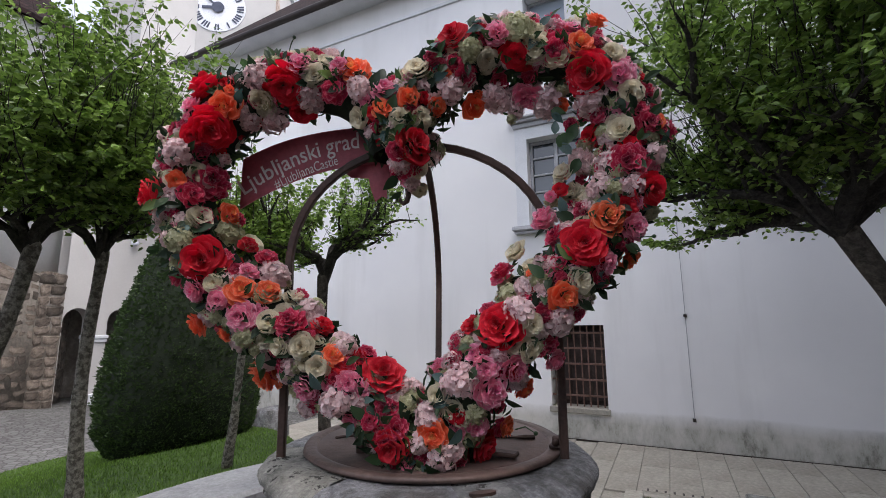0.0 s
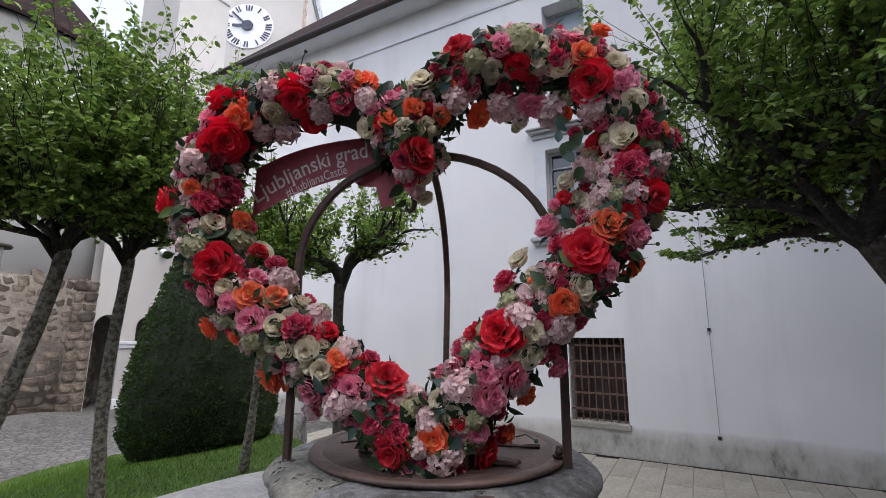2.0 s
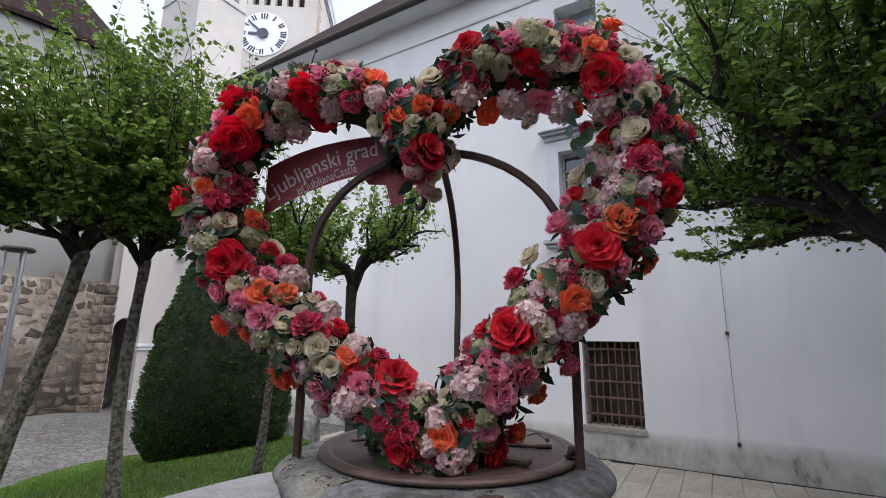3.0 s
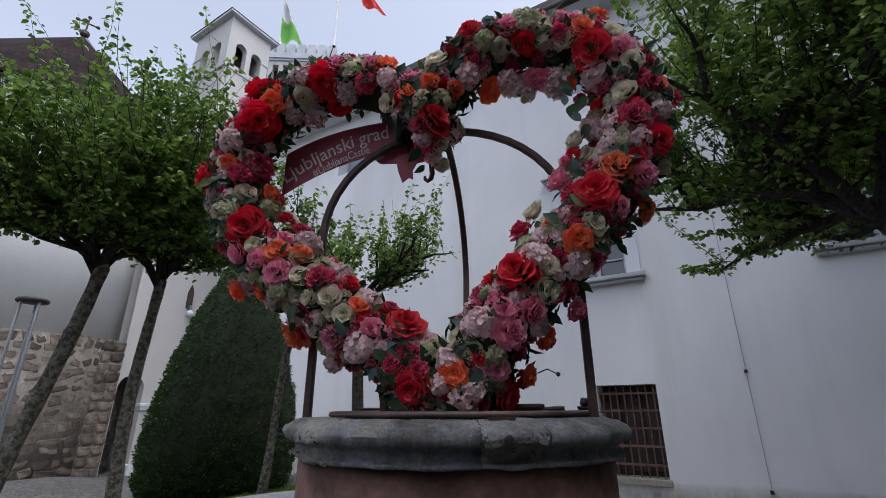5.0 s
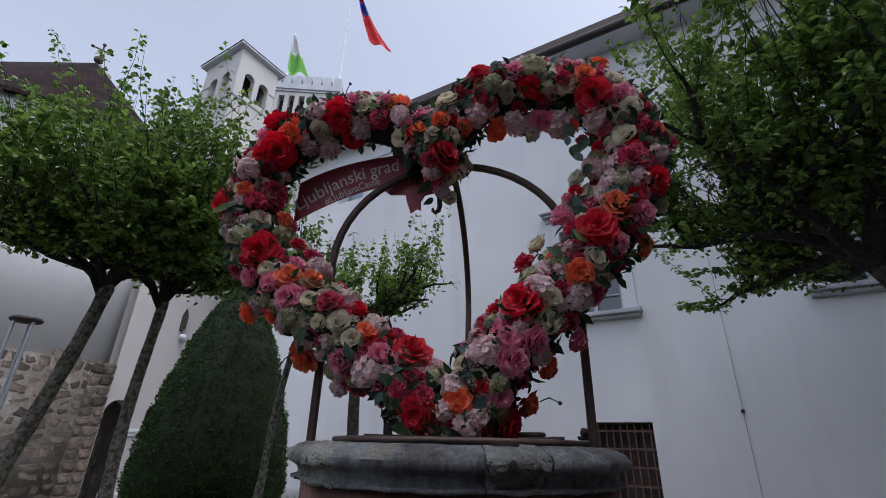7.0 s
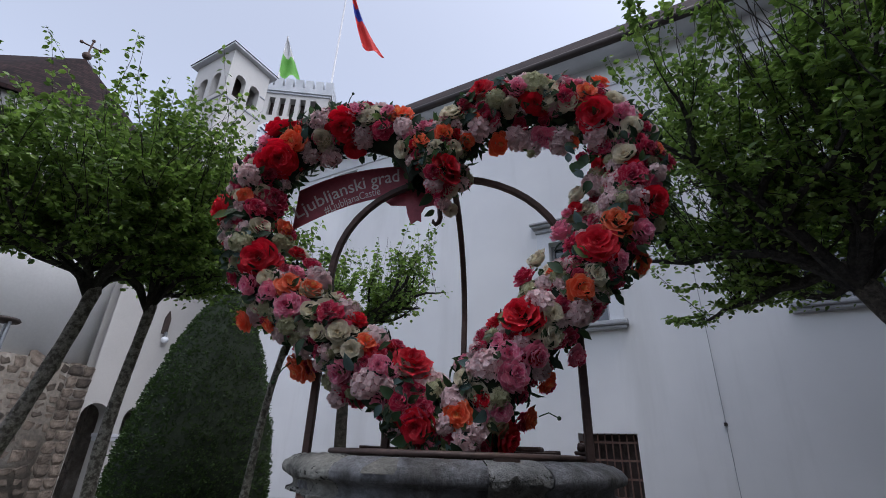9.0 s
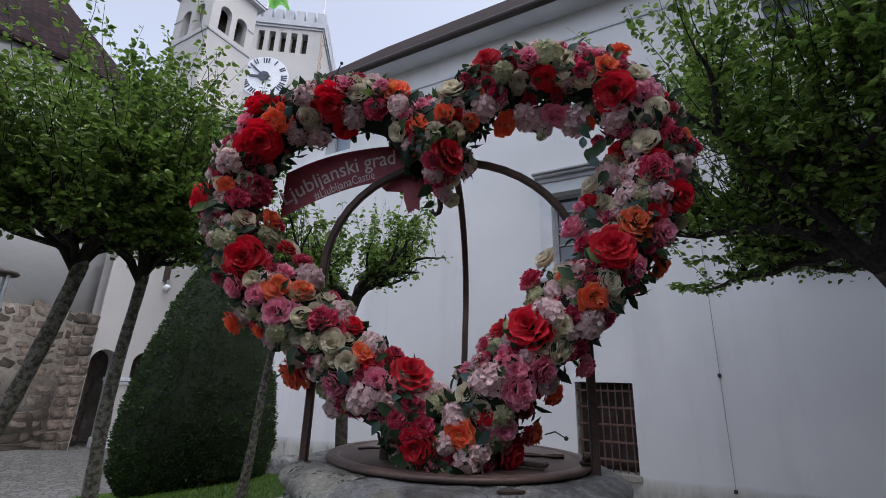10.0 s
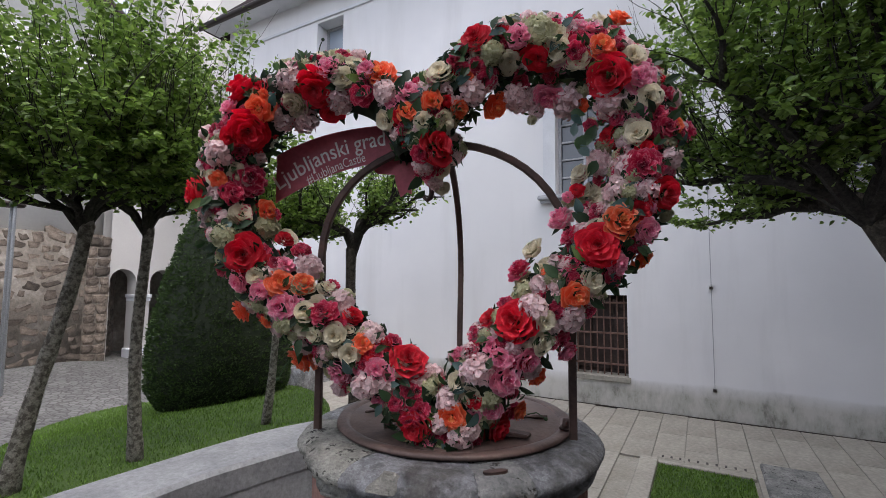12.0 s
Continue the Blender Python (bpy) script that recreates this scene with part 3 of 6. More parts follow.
def k_box(bm, s0, s1, z0, z1, o0, o1):
    vs = [bm.verts.new(k_at(s, z, o)) for s in (s0, s1) for z in (z0, z1) for o in (o0, o1)]
    for f in ((0, 1, 3, 2), (4, 6, 7, 5), (0, 4, 5, 1), (2, 3, 7, 6), (0, 2, 6, 4), (1, 5, 7, 3)):
        bm.faces.new([vs[k] for k in f])
    return bm


bm = bmesh.new()
SL = 0.36
slits = [(0.76 + 0.63 * k, 0.76 + 0.63 * k + SL) for k in range(7)]
prev = 0.0
k_box(bm, 0, KW, -0.1, 20.1, -5, 0)
for a, b in slits:
    k_box(bm, prev, a, 20.1, 21.5, -0.4, 0)
    prev = b
k_box(bm, prev, KW, 20.1, 21.5, -0.4, 0)
k_box(bm, 0, 0.4, 20.1, 21.5, -5, -0.4)
k_box(bm, 0, KW, 21.5, 21.8, -5, 0.0)
bmesh.ops.recalc_face_normals(bm, faces=bm.faces)
under(part("tower_wall", bm, TOWER_WHITE), tower)
# dark panel stands in for the shade inside the gallery
under(part("gallery_back", k_box(bmesh.new(), 0.42, KW, 20.12, 21.49, -5, -0.55), WOOD_AND_INSIDE_SHADE), tower)
for z0, z1, o in ((21.8, 21.95, 0.08), (21.95, 22.35, 0.16)):
    under(part("tower_cornice", k_box(bmesh.new(), -o, KW + 0.1, z0, z1, -5.1, o), TRIM_TOWER), tower)
for k in range(9):
    under(part("merlon", k_box(bmesh.new(), -0.16 + 0.63 * k, 0.32 + 0.63 * k, 22.35, 23.0, -0.35, 0.16), TRIM_TOWER), tower)
for k in range(7):
    o = -0.6 - 0.63 * k
    under(part("merlon", k_box(bmesh.new(), -0.16, 0.25, 22.35, 23.0, o - 0.48, o), TRIM_TOWER), tower)
for k in range(22):
    under(part("quoin", k_box(bmesh.new(), -0.04, 0.0 - 0.003, 13.0 + 0.4 * k, 13.33 + 0.4 * k, -0.55 - 0.25 * (k % 2), 0.03), mottled("pinkish_quoin", (0.42, 0.33, 0.27), (0.52, 0.43, 0.36), 2, 20, 0.9) if k == 0 else bpy.data.materials["pinkish_quoin"]), tower)
# clock
CS, CZ, CR = 2.88, 18.25, 1.36


def on_clock(r, a):
    return k_at(CS - r * math.sin(a), CZ + r * math.cos(a))


def disc(bm, r, o0, o1, steps=48):
    f = [bm.verts.new(on_clock(r, 2 * math.pi * k / steps) + KN * o1) for k in range(steps)]
    g = [bm.verts.new(on_clock(r, 2 * math.pi * k / steps) + KN * o0) for k in range(steps)]
    bm.faces.new(f)
    for k in range(steps):
        bm.faces.new((f[k], g[k], g[(k + 1) % steps], f[(k + 1) % steps]))
    return bm


def hand_bar(bm, a, r0, r1, w, o):
    d, q = on_clock(1, a) - on_clock(0, 0), on_clock(1, a + math.pi / 2) - on_clock(0, 0)
    c = on_clock(0, 0) + KN * o
    vs = [bm.verts.new(c + d * r + q * s * w + KN * e) for r in (r0, r1) for s in (-1, 1) for e in (0, 0.03)]
    for f in ((0, 1, 3, 2), (4, 6, 7, 5), (0, 4, 5, 1), (2, 3, 7, 6), (0, 2, 6, 4), (1, 5, 7, 3)):
        bm.faces.new([vs[k] for k in f])
    return bm


dial = under(part("clock", disc(bmesh.new(), CR, 0.0, 0.05), CLOCK_WHITE, None, "white tower clock with dark Roman numerals"), tower)
NUMERALS = ["XII", "I", "II", "III", "IIII", "V", "VI", "VII", "VIII", "IX", "X", "XI"]
for h, word in enumerate(NUMERALS):
    bm = bmesh.new()
    a = 2 * math.pi * h / 12
    for i, ch in enumerate(word):
        o = (i - (len(word) - 1) / 2) * 0.14
        da = o / (CR * 0.82)
        hand_bar(bm, a + da, CR * 0.7, CR * 0.94, 0.035, 0.052)
    ob = part("numeral", bm, CLOCK_BLUE)
    ob.parent = dial
for nm, a, r, w in (("minute_pointer", radians(-48), 1.15, 0.05), ("hour_pointer", radians(-92), 0.8, 0.07)):
    ob = part(nm, hand_bar(bmesh.new(), a, -0.3, r, w, 0.09), CLOCK_BLUE)
    ob.parent = dial
ob = part("clock_boss", disc(bmesh.new(), 0.3, 0.125, 0.16, 20), CLOCK_BLUE)
ob.parent = dial
# flags
for s, z1, o, cols in ((3.61, 27.4, -0.5, "green"), (0.1, 34.0, -0.3, "red")):
    base = k_at(s, 22.0, o)
    pole_thing = thing("flagpole", base, "white pole with a %s flag on the tower" % ("white and green" if cols == "green" else "red and blue"), "flag")
    under(part("pole", tube(bmesh.new(), [base, Vector((base.x, base.y, z1))], [0.07, 0.05], 8), FLAG_WHITE), pole_thing)
    if cols == "green":
        bands = [("upper_cloth", FLAG_WHITE, 0.0, 0.5), ("lower_cloth", FLAG_GREEN, 0.5, 1.0)]
        drop, wide, first = 3.4, 1.5, 0.0
    else:
        bands = [("upper_cloth", FLAG_RED, 0.0, 0.36), ("blue_cloth", FLAG_BLUE, 0.36, 0.56), ("lower_cloth", FLAG_RED, 0.56, 1.0)]
        drop, wide, first = 7.0, 2.6, 0.45
    for nm, mat, f0, f1 in bands:
        bm = bmesh.new()
        gridv = []
        for i in range(9):
            row = []
            for j in range(6):
                f, u = f0 + (f1 - f0) * j / 5, i / 8
                if cols == "green":
                    out, fall = wide * u * (0.1 + 0.9 * f), drop * f * (1 + 0.05 * math.sin(7 * u)) + 0.4 * u
                else:
                    out, fall = wide * (first * f + 0.2 + 0.8 * u * (0.35 + 0.4 * f)) * (0.35 + 0.65 * f), drop * (0.08 + 0.92 * f) + 0.7 * u
                p = Vector((base.x, base.y, z1 - 0.1 - fall)) + KD * out + KN * (0.16 * math.sin(9 * u + 3 * f) + 0.02)
                row.append(bm.verts.new(p))
            gridv.append(row)
        for i in range(8):
            for j in range(5):
                bm.faces.new((gridv[i][j], gridv[i + 1][j], gridv[i + 1][j + 1], gridv[i][j + 1]))
        bmesh.ops.solidify(bm, geom=bm.faces, thickness=0.015)
        under(part(nm, bm, mat, None, "", True), pole_thing)

# stair turret in front of the tower
turret = thing("stair_turret", (-16.3, 9.6, 0), "white square stair turret with arched belfry openings", "tower")
TX, TY, TS, TB = -14.95, 8.4, 1.95, 2.6


def arched_wall(bm, origin, along, inward, width, z0, z1, openings, thick=0.3):
    """A wall strip with round-headed openings (centre, half width, sill, spring): faces only, front, back and reveals."""
    def at(s, z, d=0.0):
        return origin + along * s + inward * d + Vector((0, 0, z))

    def quad(*c):
        bm.faces.new([bm.verts.new(q) for q in c])
    cuts = [0.0]
    for c, hw, sill, spring in openings:
        cuts += [c - hw, c + hw]
    cuts.append(width)
    for k in range(0, len(cuts) - 1, 2):
        for d in (0, thick):
            quad(at(cuts[k], z0, d), at(cuts[k + 1], z0, d), at(cuts[k + 1], z1, d), at(cuts[k], z1, d))
    for c, hw, sill, spring in openings:
        for d in (0, thick):
            if sill > z0:
                quad(at(c - hw, z0, d), at(c + hw, z0, d), at(c + hw, sill, d), at(c - hw, sill, d))
        arc = [(c - hw * math.cos(math.pi * i / 10), spring + hw * math.sin(math.pi * i / 10)) for i in range(11)]
        for (s0, q0), (s1, q1) in zip(arc, arc[1:]):
            for d in (0, thick):
                quad(at(s0, q0, d), at(s1, q1, d), at(s1, z1, d), at(s0, z1, d))
            quad(at(s0, q0), at(s1, q1), at(s1, q1, thick), at(s0, q0, thick))
        quad(at(c - hw, sill), at(c - hw, spring), at(c - hw, spring, thick), at(c - hw, sill, thick))
        quad(at(c + hw, sill), at(c + hw, spring), at(c + hw, spring, thick), at(c + hw, sill, thick))
        quad(at(c - hw, sill), at(c + hw, sill), at(c + hw, sill, thick), at(c - hw, sill, thick))
    return bm


bm = bmesh.new()
ops = [(0.62, 0.25, 15.15, 16.15), (1.36, 0.25, 15.15, 16.15)]
opsS = [(0.85, 0.3, 15.15, 16.15), (1.75, 0.3, 15.15, 16.15)]
arched_wall(bm, Vector((TX, TY, 0)), Vector((0, 1, 0)), Vector((-1, 0, 0)), TS, -0.1, 17.5, ops)
arched_wall(bm, Vector((TX - TB, TY, 0)), Vector((1, 0, 0)), Vector((0, 1, 0)), TB, -0.1, 17.5, opsS)
box(bm, TX - TB, TY + 0.3, -0.1, TX - TB + 0.3, TY + TS, 17.5)
box(bm, TX - TB + 0.3, TY + TS - 0.3, -0.1, TX - 0.3, TY + TS, 17.5)
box(bm, TX - TB + 0.3, TY + 0.3, 14.5, TX - 0.3, TY + TS - 0.3, 14.6)
under(part("turret_wall", bm, TOWER_WHITE), turret)
# dark box stands in for the shade inside the belfry
under(part("belfry_core", boxed(TX - TB + 0.75, TY + 0.7, 14.61, TX - 0.75, TY + TS - 0.35, 17.49), WOOD_AND_INSIDE_SHADE), turret)
for z in (14.85, 16.1):
    bm = bmesh.new()
    box(bm, TX - TB - 0.04, TY - 0.04, z, TX + 0.04, TY - 0.001, z + 0.07) if z < 15 else box(bm, TX - TB - 0.04, TY - 0.03, z, TX - TB + 0.6, TY - 0.001, z + 0.06)
    box(bm, TX + 0.001, TY - 0.04, z, TX + 0.04, TY + TS, z + 0.07) if z < 15 else box(bm, TX + 0.001, TY + 1.66, z, TX + 0.03, TY + TS, z + 0.06)
    under(part("turret_band", bm, TRIM_GREY), turret)
bm = bmesh.new()
box(bm, TX - TB - 0.24, TY - 0.24, 17.5, TX + 0.24, TY + TS + 0.24, 17.6)
under(part("eaves_board", bm, TRIM_PALE), turret)
bm = bmesh.new()
vv = [bm.verts.new(c) for c in ((TX - TB - 0.28, TY - 0.28, 17.6), (TX + 0.28, TY - 0.28, 17.6), (TX + 0.28, TY + TS + 0.28, 17.6), (TX - TB - 0.28, TY + TS + 0.28, 17.6), (TX - TB / 2, TY + TS / 2, 18.1))]
for f in ((0, 1, 4), (1, 2, 4), (2, 3, 4), (3, 0, 4), (3, 2, 1, 0)):
    bm.faces.new([vv[k] for k in f])
under(part("turret_roof", bm, GUTTER), turret)

# ---- link wall with arcade between chapel and house ----
arcade = thing("arcade_wall", (-11.0, 6.8, 0), "white wall with round arcade arches and a slit window", "wall", kind="structure")
bm = bmesh.new()
AX = -11.0
arched_wall(bm, Vector((AX, 5.38, 0)), Vector((0, 1, 0)), Vector((-1, 0, 0)), 5.52, -0.1, 7.2, [(0.3, 0.28, -0.1, 1.82), (1.18, 0.28, -0.1, 1.82), (2.06, 0.28, -0.1, 1.82), (2.94, 0.28, -0.1, 1.82)], 0.4)
under(part("arcade_plaster", bm, TOWER_WHITE), arcade)
under(part("rubble_pier", boxed(AX - 0.42, 4.9, -0.1, AX + 0.03, 5.376, 2.79), RUBBLE), arcade)
under(part("arcade_back", boxed(AX - 1.8, 5.38, -0.1, AX - 1.6, 10.9, 3.2), RUBBLE), arcade)
# unseen ceiling slab added to keep the arches dark
under(part("arcade_vault", boxed(AX - 1.6, 5.38, 2.3, AX - 0.4, 10.9, 2.5), RUBBLE), arcade)
for k in range(4):
    y = 6.12 + 0.88 * k
    bm = bmesh.new()
    box(bm, AX - 0.42, y - 0.19, 1.42, AX + 0.06, y + 0.19, 1.5, 0.01)
    box(bm, AX - 0.41, y - 0.17, 1.34, AX + 0.04, y + 0.17, 1.418, 0.01)
    under(part("impost", bm, TRIM_PALE), arcade)
    under(part("pier_foot", boxed(AX - 0.42, y - 0.2, -0.02, AX + 0.08, y + 0.2, 0.22, 0.02), TRIM_PALE), arcade)
# solid dark block stands in for the slit's unlit opening
bm = bmesh.new()
box(bm, AX + 0.002, 6.56, 3.85, AX + 0.05, 6.7, 4.25)
bm.verts.ensure_lookup_table()
tip = [bm.verts.new(c) for c in ((AX + 0.002, 6.56, 4.252), (AX + 0.05, 6.56, 4.252), (AX + 0.05, 6.7, 4.252), (AX + 0.002, 6.7, 4.252), (AX + 0.002, 6.63, 4.45), (AX + 0.05, 6.63, 4.45))]
for f in ((1, 2, 5), (0, 4, 3), (0, 1, 5, 4), (2, 3, 4, 5), (3, 2, 1, 0)):
    bm.faces.new([tip[k] for k in f])
under(part("slit_window", bm, WOOD_AND_INSIDE_SHADE), arcade)
lamp = thing("wall_lamp", (AX + 0.1, 6.65, 3.7), "small round white wall lamp under the slit window", "lamp")
bm = bmesh.new()
bmesh.ops.create_uvsphere(bm, u_segments=14, v_segments=10, radius=0.085)
part("globe", bm, CLOCK_WHITE, lamp, "", True)
part("bracket", boxed(-0.1, -0.03, 0.085, 0.02, 0.03, 0.2, 0.006), STEEL, lamp)

# ---- round-ended chapel ----
CHX, CHY, CHR = -13.45, 3.55, 2.85
chapel = thing("chapel", (CHX, CHY, 0), "whitewashed chapel with rubble stone base and dark hipped roof", "chapel")
A0, A1 = radians(30.7 - 92), radians(30.7 + 92)
under(part("stone_base", lathe(bmesh.new(), [(0.0, -0.1), (CHR - 0.03, -0.1), (CHR - 0.03, 2.8), (0.0, 2.8)], 40, A0, A1, (CHX, CHY)), RUBBLE, None, "rubble stone base with remains of old render", True), chapel)
under(part("apse_wall", lathe(bmesh.new(), [(0.0, 2.75), (CHR - 0.12, 2.75), (CHR - 0.12, 7.45), (0.0, 7.45)], 48, A0, A1, (CHX, CHY)), CHAPEL_WHITE, None, "", True), chapel)
under(part("cornice", lathe(bmesh.new(), [(CHR - 0.12, 7.0), (CHR - 0.02, 7.06), (CHR, 7.2), (CHR + 0.12, 7.3), (CHR + 0.2, 7.5), (CHR + 0.34, 7.62), (CHR + 0.34, 7.78), (0.0, 7.78)], 48, A0, A1, (CHX, CHY)), CHAPEL_WHITE, None, "stepped white cornice", True), chapel)
bm = bmesh.new()
lathe(bm, [(CHR + 0.55, 7.7), (CHR + 0.55, 7.8), (CHR * 0.5, 9.95), (0.0, 11.5)], 48, A0, A1, (CHX, CHY))
ax = Vector((-0.86, -0.51, 0))
side = Vector((-0.51, 0.86, 0))
c0 = Vector((CHX, CHY, 0))
for sgn in (-1, 1):
    q = [c0 + side * sgn * (CHR + 0.55) + Vector((0, 0, 7.8)), c0 + ax * 9 + side * sgn * (CHR + 0.55) + Vector((0, 0, 7.8)), c0 + ax * 9 + Vector((0, 0, 11.5)), c0 + Vector((0, 0, 11.5))]
    bm.faces.new([bm.verts.new(p) for p in q])
under(part("chapel_roof", bm, ROOF, None, "dark brown tiled hipped roof"), chapel)
bm = bmesh.new()
q = []
for s, d in ((-1, 0), (1, 0), (1, 9), (-1, 9)):
    q.append(c0 + side * s * (CHR - 0.12) + ax * d)
lo = [bm.verts.new(p + Vector((0, 0, -0.1))) for p in q]
hi = [bm.verts.new(p + Vector((0, 0, 7.78))) for p in q]
for k in range(4):
    bm.faces.new((lo[k], lo[(k + 1) % 4], hi[(k + 1) % 4], hi[k]))
bm.faces.new(hi)
under(part("nave_wall", bm, CHAPEL_WHITE), chapel)
cross = thing("roof_cross", (CHX, CHY, 11.45), "rusty iron cross on a ball at the chapel roof", "cross")
bm = bmesh.new()
bmesh.ops.create_uvsphere(bm, u_segments=14, v_segments=10, radius=0.15, matrix=Matrix.Translation((0, 0, 0.2)))
part("ball", bm, RUST, cross, "", True)
bm = bmesh.new()
sd = Vector((0.25, 0.97, 0))
tube(bm, [(0, 0, 0), (0, 0, 0.95)], [0.035, 0.03], 6)
tube(bm, [tuple(sd * -0.3 + Vector((0, 0, 0.68))), tuple(sd * 0.3 + Vector((0, 0, 0.68)))], [0.03, 0.03], 6)
for s, z in ((-0.3, 0.68), (0.3, 0.68), (0, 0.95)):
    bmesh.ops.create_icosphere(bm, subdivisions=1, radius=0.07, matrix=Matrix.Translation(sd * s + Vector((0, 0, z))))
part("iron_cross", bm, RUST, cross)
cross.scale = (0.8, 0.8, 0.8)
bm = tube(bmesh.new(), [(CHX + r * 0.82, CHY + r * 0.57, z + 0.04) for r, z in ((0.1, 11.4), (1.44, 9.75), (3.42, 7.8))], [0.02] * 3, 5)
tagged(part("roof_cable", bm, STEEL), "thin pale lightning cable down the chapel roof", "cable")

# ---- the well ----
WX, WY = -0.068, 1.605
well = thing("stone_well", (WX, WY, 0), "old round stone well with moulded grey marble rim and iron arch", "well")
RIM = [(0.27, 1.29), (0.272, 1.311), (0.36, 1.314), (0.437, 1.316), (0.467, 1.3147), (0.492, 1.3083), (0.517, 1.2962), (0.529, 1.2807), (0.526, 1.2644), (0.51, 1.2558), (0.499, 1.2526), (0.492, 1.2446), (0.491, 1.2313), (0.497, 1.226), (0.509, 1.2243), (0.509, 1.2163), (0.492, 1.2131)]
# the rim is made of stones of unequal length
cuts = [-152, -96.2, -53.5, -35.7, 40, 100, 155, 208]
for k, (a, b) in enumerate(zip(cuts, cuts[1:])):
    pale = k == 0
    mat = RIM_PALE if pale else RIM_MID if k == 2 else RIM_GREY
    bm = lathe(bmesh.new(), RIM, max(6, int((b - a) / 3)), radians(a + 0.1), radians(b - 0.1), (0, 0), 0.03 if pale else 0.02 if k == 2 else 0.008)
    bmesh.ops.subdivide_edges(bm, edges=bm.edges, cuts=1, use_grid_fill=True)
    for vtx in bm.verts:
        vtx.co += (0.007 if pale else 0.006 if k == 2 else 0.0035) * noise.noise_vector(vtx.co * (30 if pale else 22)) + 0.0015 * noise.noise_vector(vtx.co * 75)
    part("rim_stone", bm, mat, well, "pale pitted lichen-covered stone" if pale else "", True)
patch_bm = lathe(bmesh.new(), [(r + 0.0015, z) for r, z in RIM[4:8]], 14, radians(-86.5), radians(-77), (0, 0), 0.012)
bmesh.ops.subdivide_edges(patch_bm, edges=patch_bm.edges, cuts=2, use_grid_fill=True)
for vtx in patch_bm.verts:
    edge = (math.degrees(math.atan2(vtx.co.y, vtx.co.x)) + 81.75) / 4.75
    hgt = (vtx.co.z - 1.264) / 0.052
    slide = radians((3.2 * hgt if edge < 0 else 0.4) * abs(edge) + 1.2 * edge * edge * edge * noise.noise((vtx.co.z * 60, edge, 3)))
    vtx.co.rotate(Matrix.Rotation(slide, 3, "Z"))
    vtx.co.z += 0.008 * noise.noise((edge * 3, hgt, 7)) * (1 if hgt < 0.2 else 0)
    vtx.co += 0.0012 * noise.noise_vector(vtx.co * 60)
part("mortar_patch", patch_bm, RIM_PATCH, well, "pale mortar repair", True)
patch_bm = lathe(bmesh.new(), [(r + 0.004 + 0.022 * math.sin(math.pi * i / 6), z) for i, (r, z) in enumerate(RIM[7:14])], 14, radians(-53), radians(-37), (0, 0), 0.03)
bmesh.ops.subdivide_edges(patch_bm, edges=patch_bm.edges, cuts=2, use_grid_fill=True)
for vtx in patch_bm.verts:
    drop = (1.264 - vtx.co.z) / 0.06
    vtx.co.rotate(Matrix.Rotation(radians(-45 - math.degrees(math.atan2(vtx.co.y, vtx.co.x))) * 0.35 * max(0.0, drop), 3, "Z"))
    vtx.co += 0.009 * noise.noise_vector(vtx.co * 26) + 0.005 * noise.noise_vector(vtx.co * 70)
part("broken_patch", patch_bm, RIM_BROKEN, well, "broken rough stone under the rim", True)
part("shaft", lathe(bmesh.new(), [(0.478, -0.1), (0.478, 1.214), (0.29, 1.214), (0.29, 0.6)], 64), BODY_RED, well, "rust-red stained shaft", True)
part("rim_bed", lathe(bmesh.new(), [(0.474, 1.216), (0.48, 1.235), (0.47, 1.28), (0.42, 1.3), (0.3, 1.3), (0.3, 1.2)], 64), RIM_GREY, well, "", True)
for k, (a, l) in enumerate(((-46, 5.5),)):
    bm = bmesh.new()
    bmesh.ops.create_cone(bm, cap_ends=True, segments=20, radius1=0.022, radius2=0.022, depth=0.008, matrix=pose(0.462 * math.cos(radians(a)), 0.462 * math.sin(radians(a)), 1.317, 0, 0, a + 90) @ Matrix.Diagonal((1.6, 0.55, 1, 1)))
    part("iron_plug", bm, RUST, well)
bm = lathe(bmesh.new(), [(0.0, 0.008), (0.378, 0.006), (0.382, 0.002), (0.386, 0.002), (0.39, 0.007), (0.4, 0.008), (0.421, 0.007), (0.427, 0.003), (0.428, -0.004), (0.42, -0.01), (0.0, -0.01)], 72, wobble=0.004)
lid = part("lid", bm, LID_RUST, well, "round brown rusted sheet-iron lid with raised edge", True)
lid.location = (-0.005, 0.045, 1.3265)
# hinge strap, ridge lines and seams of the lid
rng = random.Random(11)
for a, r0, r1, w in ((18, 0.08, 0.34, 0.006), (-35, 0.14, 0.31, 0.005), (150, 0.05, 0.33, 0.006), (-150, 0.1, 0.33, 0.005)):
    pts, d = [], Vector((math.cos(radians(a)), math.sin(radians(a)), 0))
    s = Vector((-d.y, d.x, 0))
    for i in range(9):
        f = i / 8
        pts.append(d * (r0 + (r1 - r0) * f) + s * rng.uniform(-0.012, 0.012) + Vector((0, 0, 0.013)))
    part("seam", tube(bmesh.new(), pts, [w * rng.uniform(0.7, 1.3) for _ in pts], 5), RUST, lid)
part("clasp", boxed(0.18, -0.16, 0.013, 0.34, -0.12, 0.026, 0.004), RUST, lid)
bm = boxed(0.392, 0.0, 0.008, 0.432, 0.07, 0.02, 0.004)
box(bm, 0.4, 0.012, 0.02, 0.428, 0.034, 0.044, 0.005)
box(bm, 0.402, 0.046, 0.02, 0.424, 0.064, 0.034, 0.005)
tube(bm, [(0.414, -0.006, 0.03), (0.414, 0.076, 0.031)], [0.008, 0.008], 8)
for vtx in bm.verts:
    vtx.co += 0.004 * noise.noise_vector(vtx.co * 60)
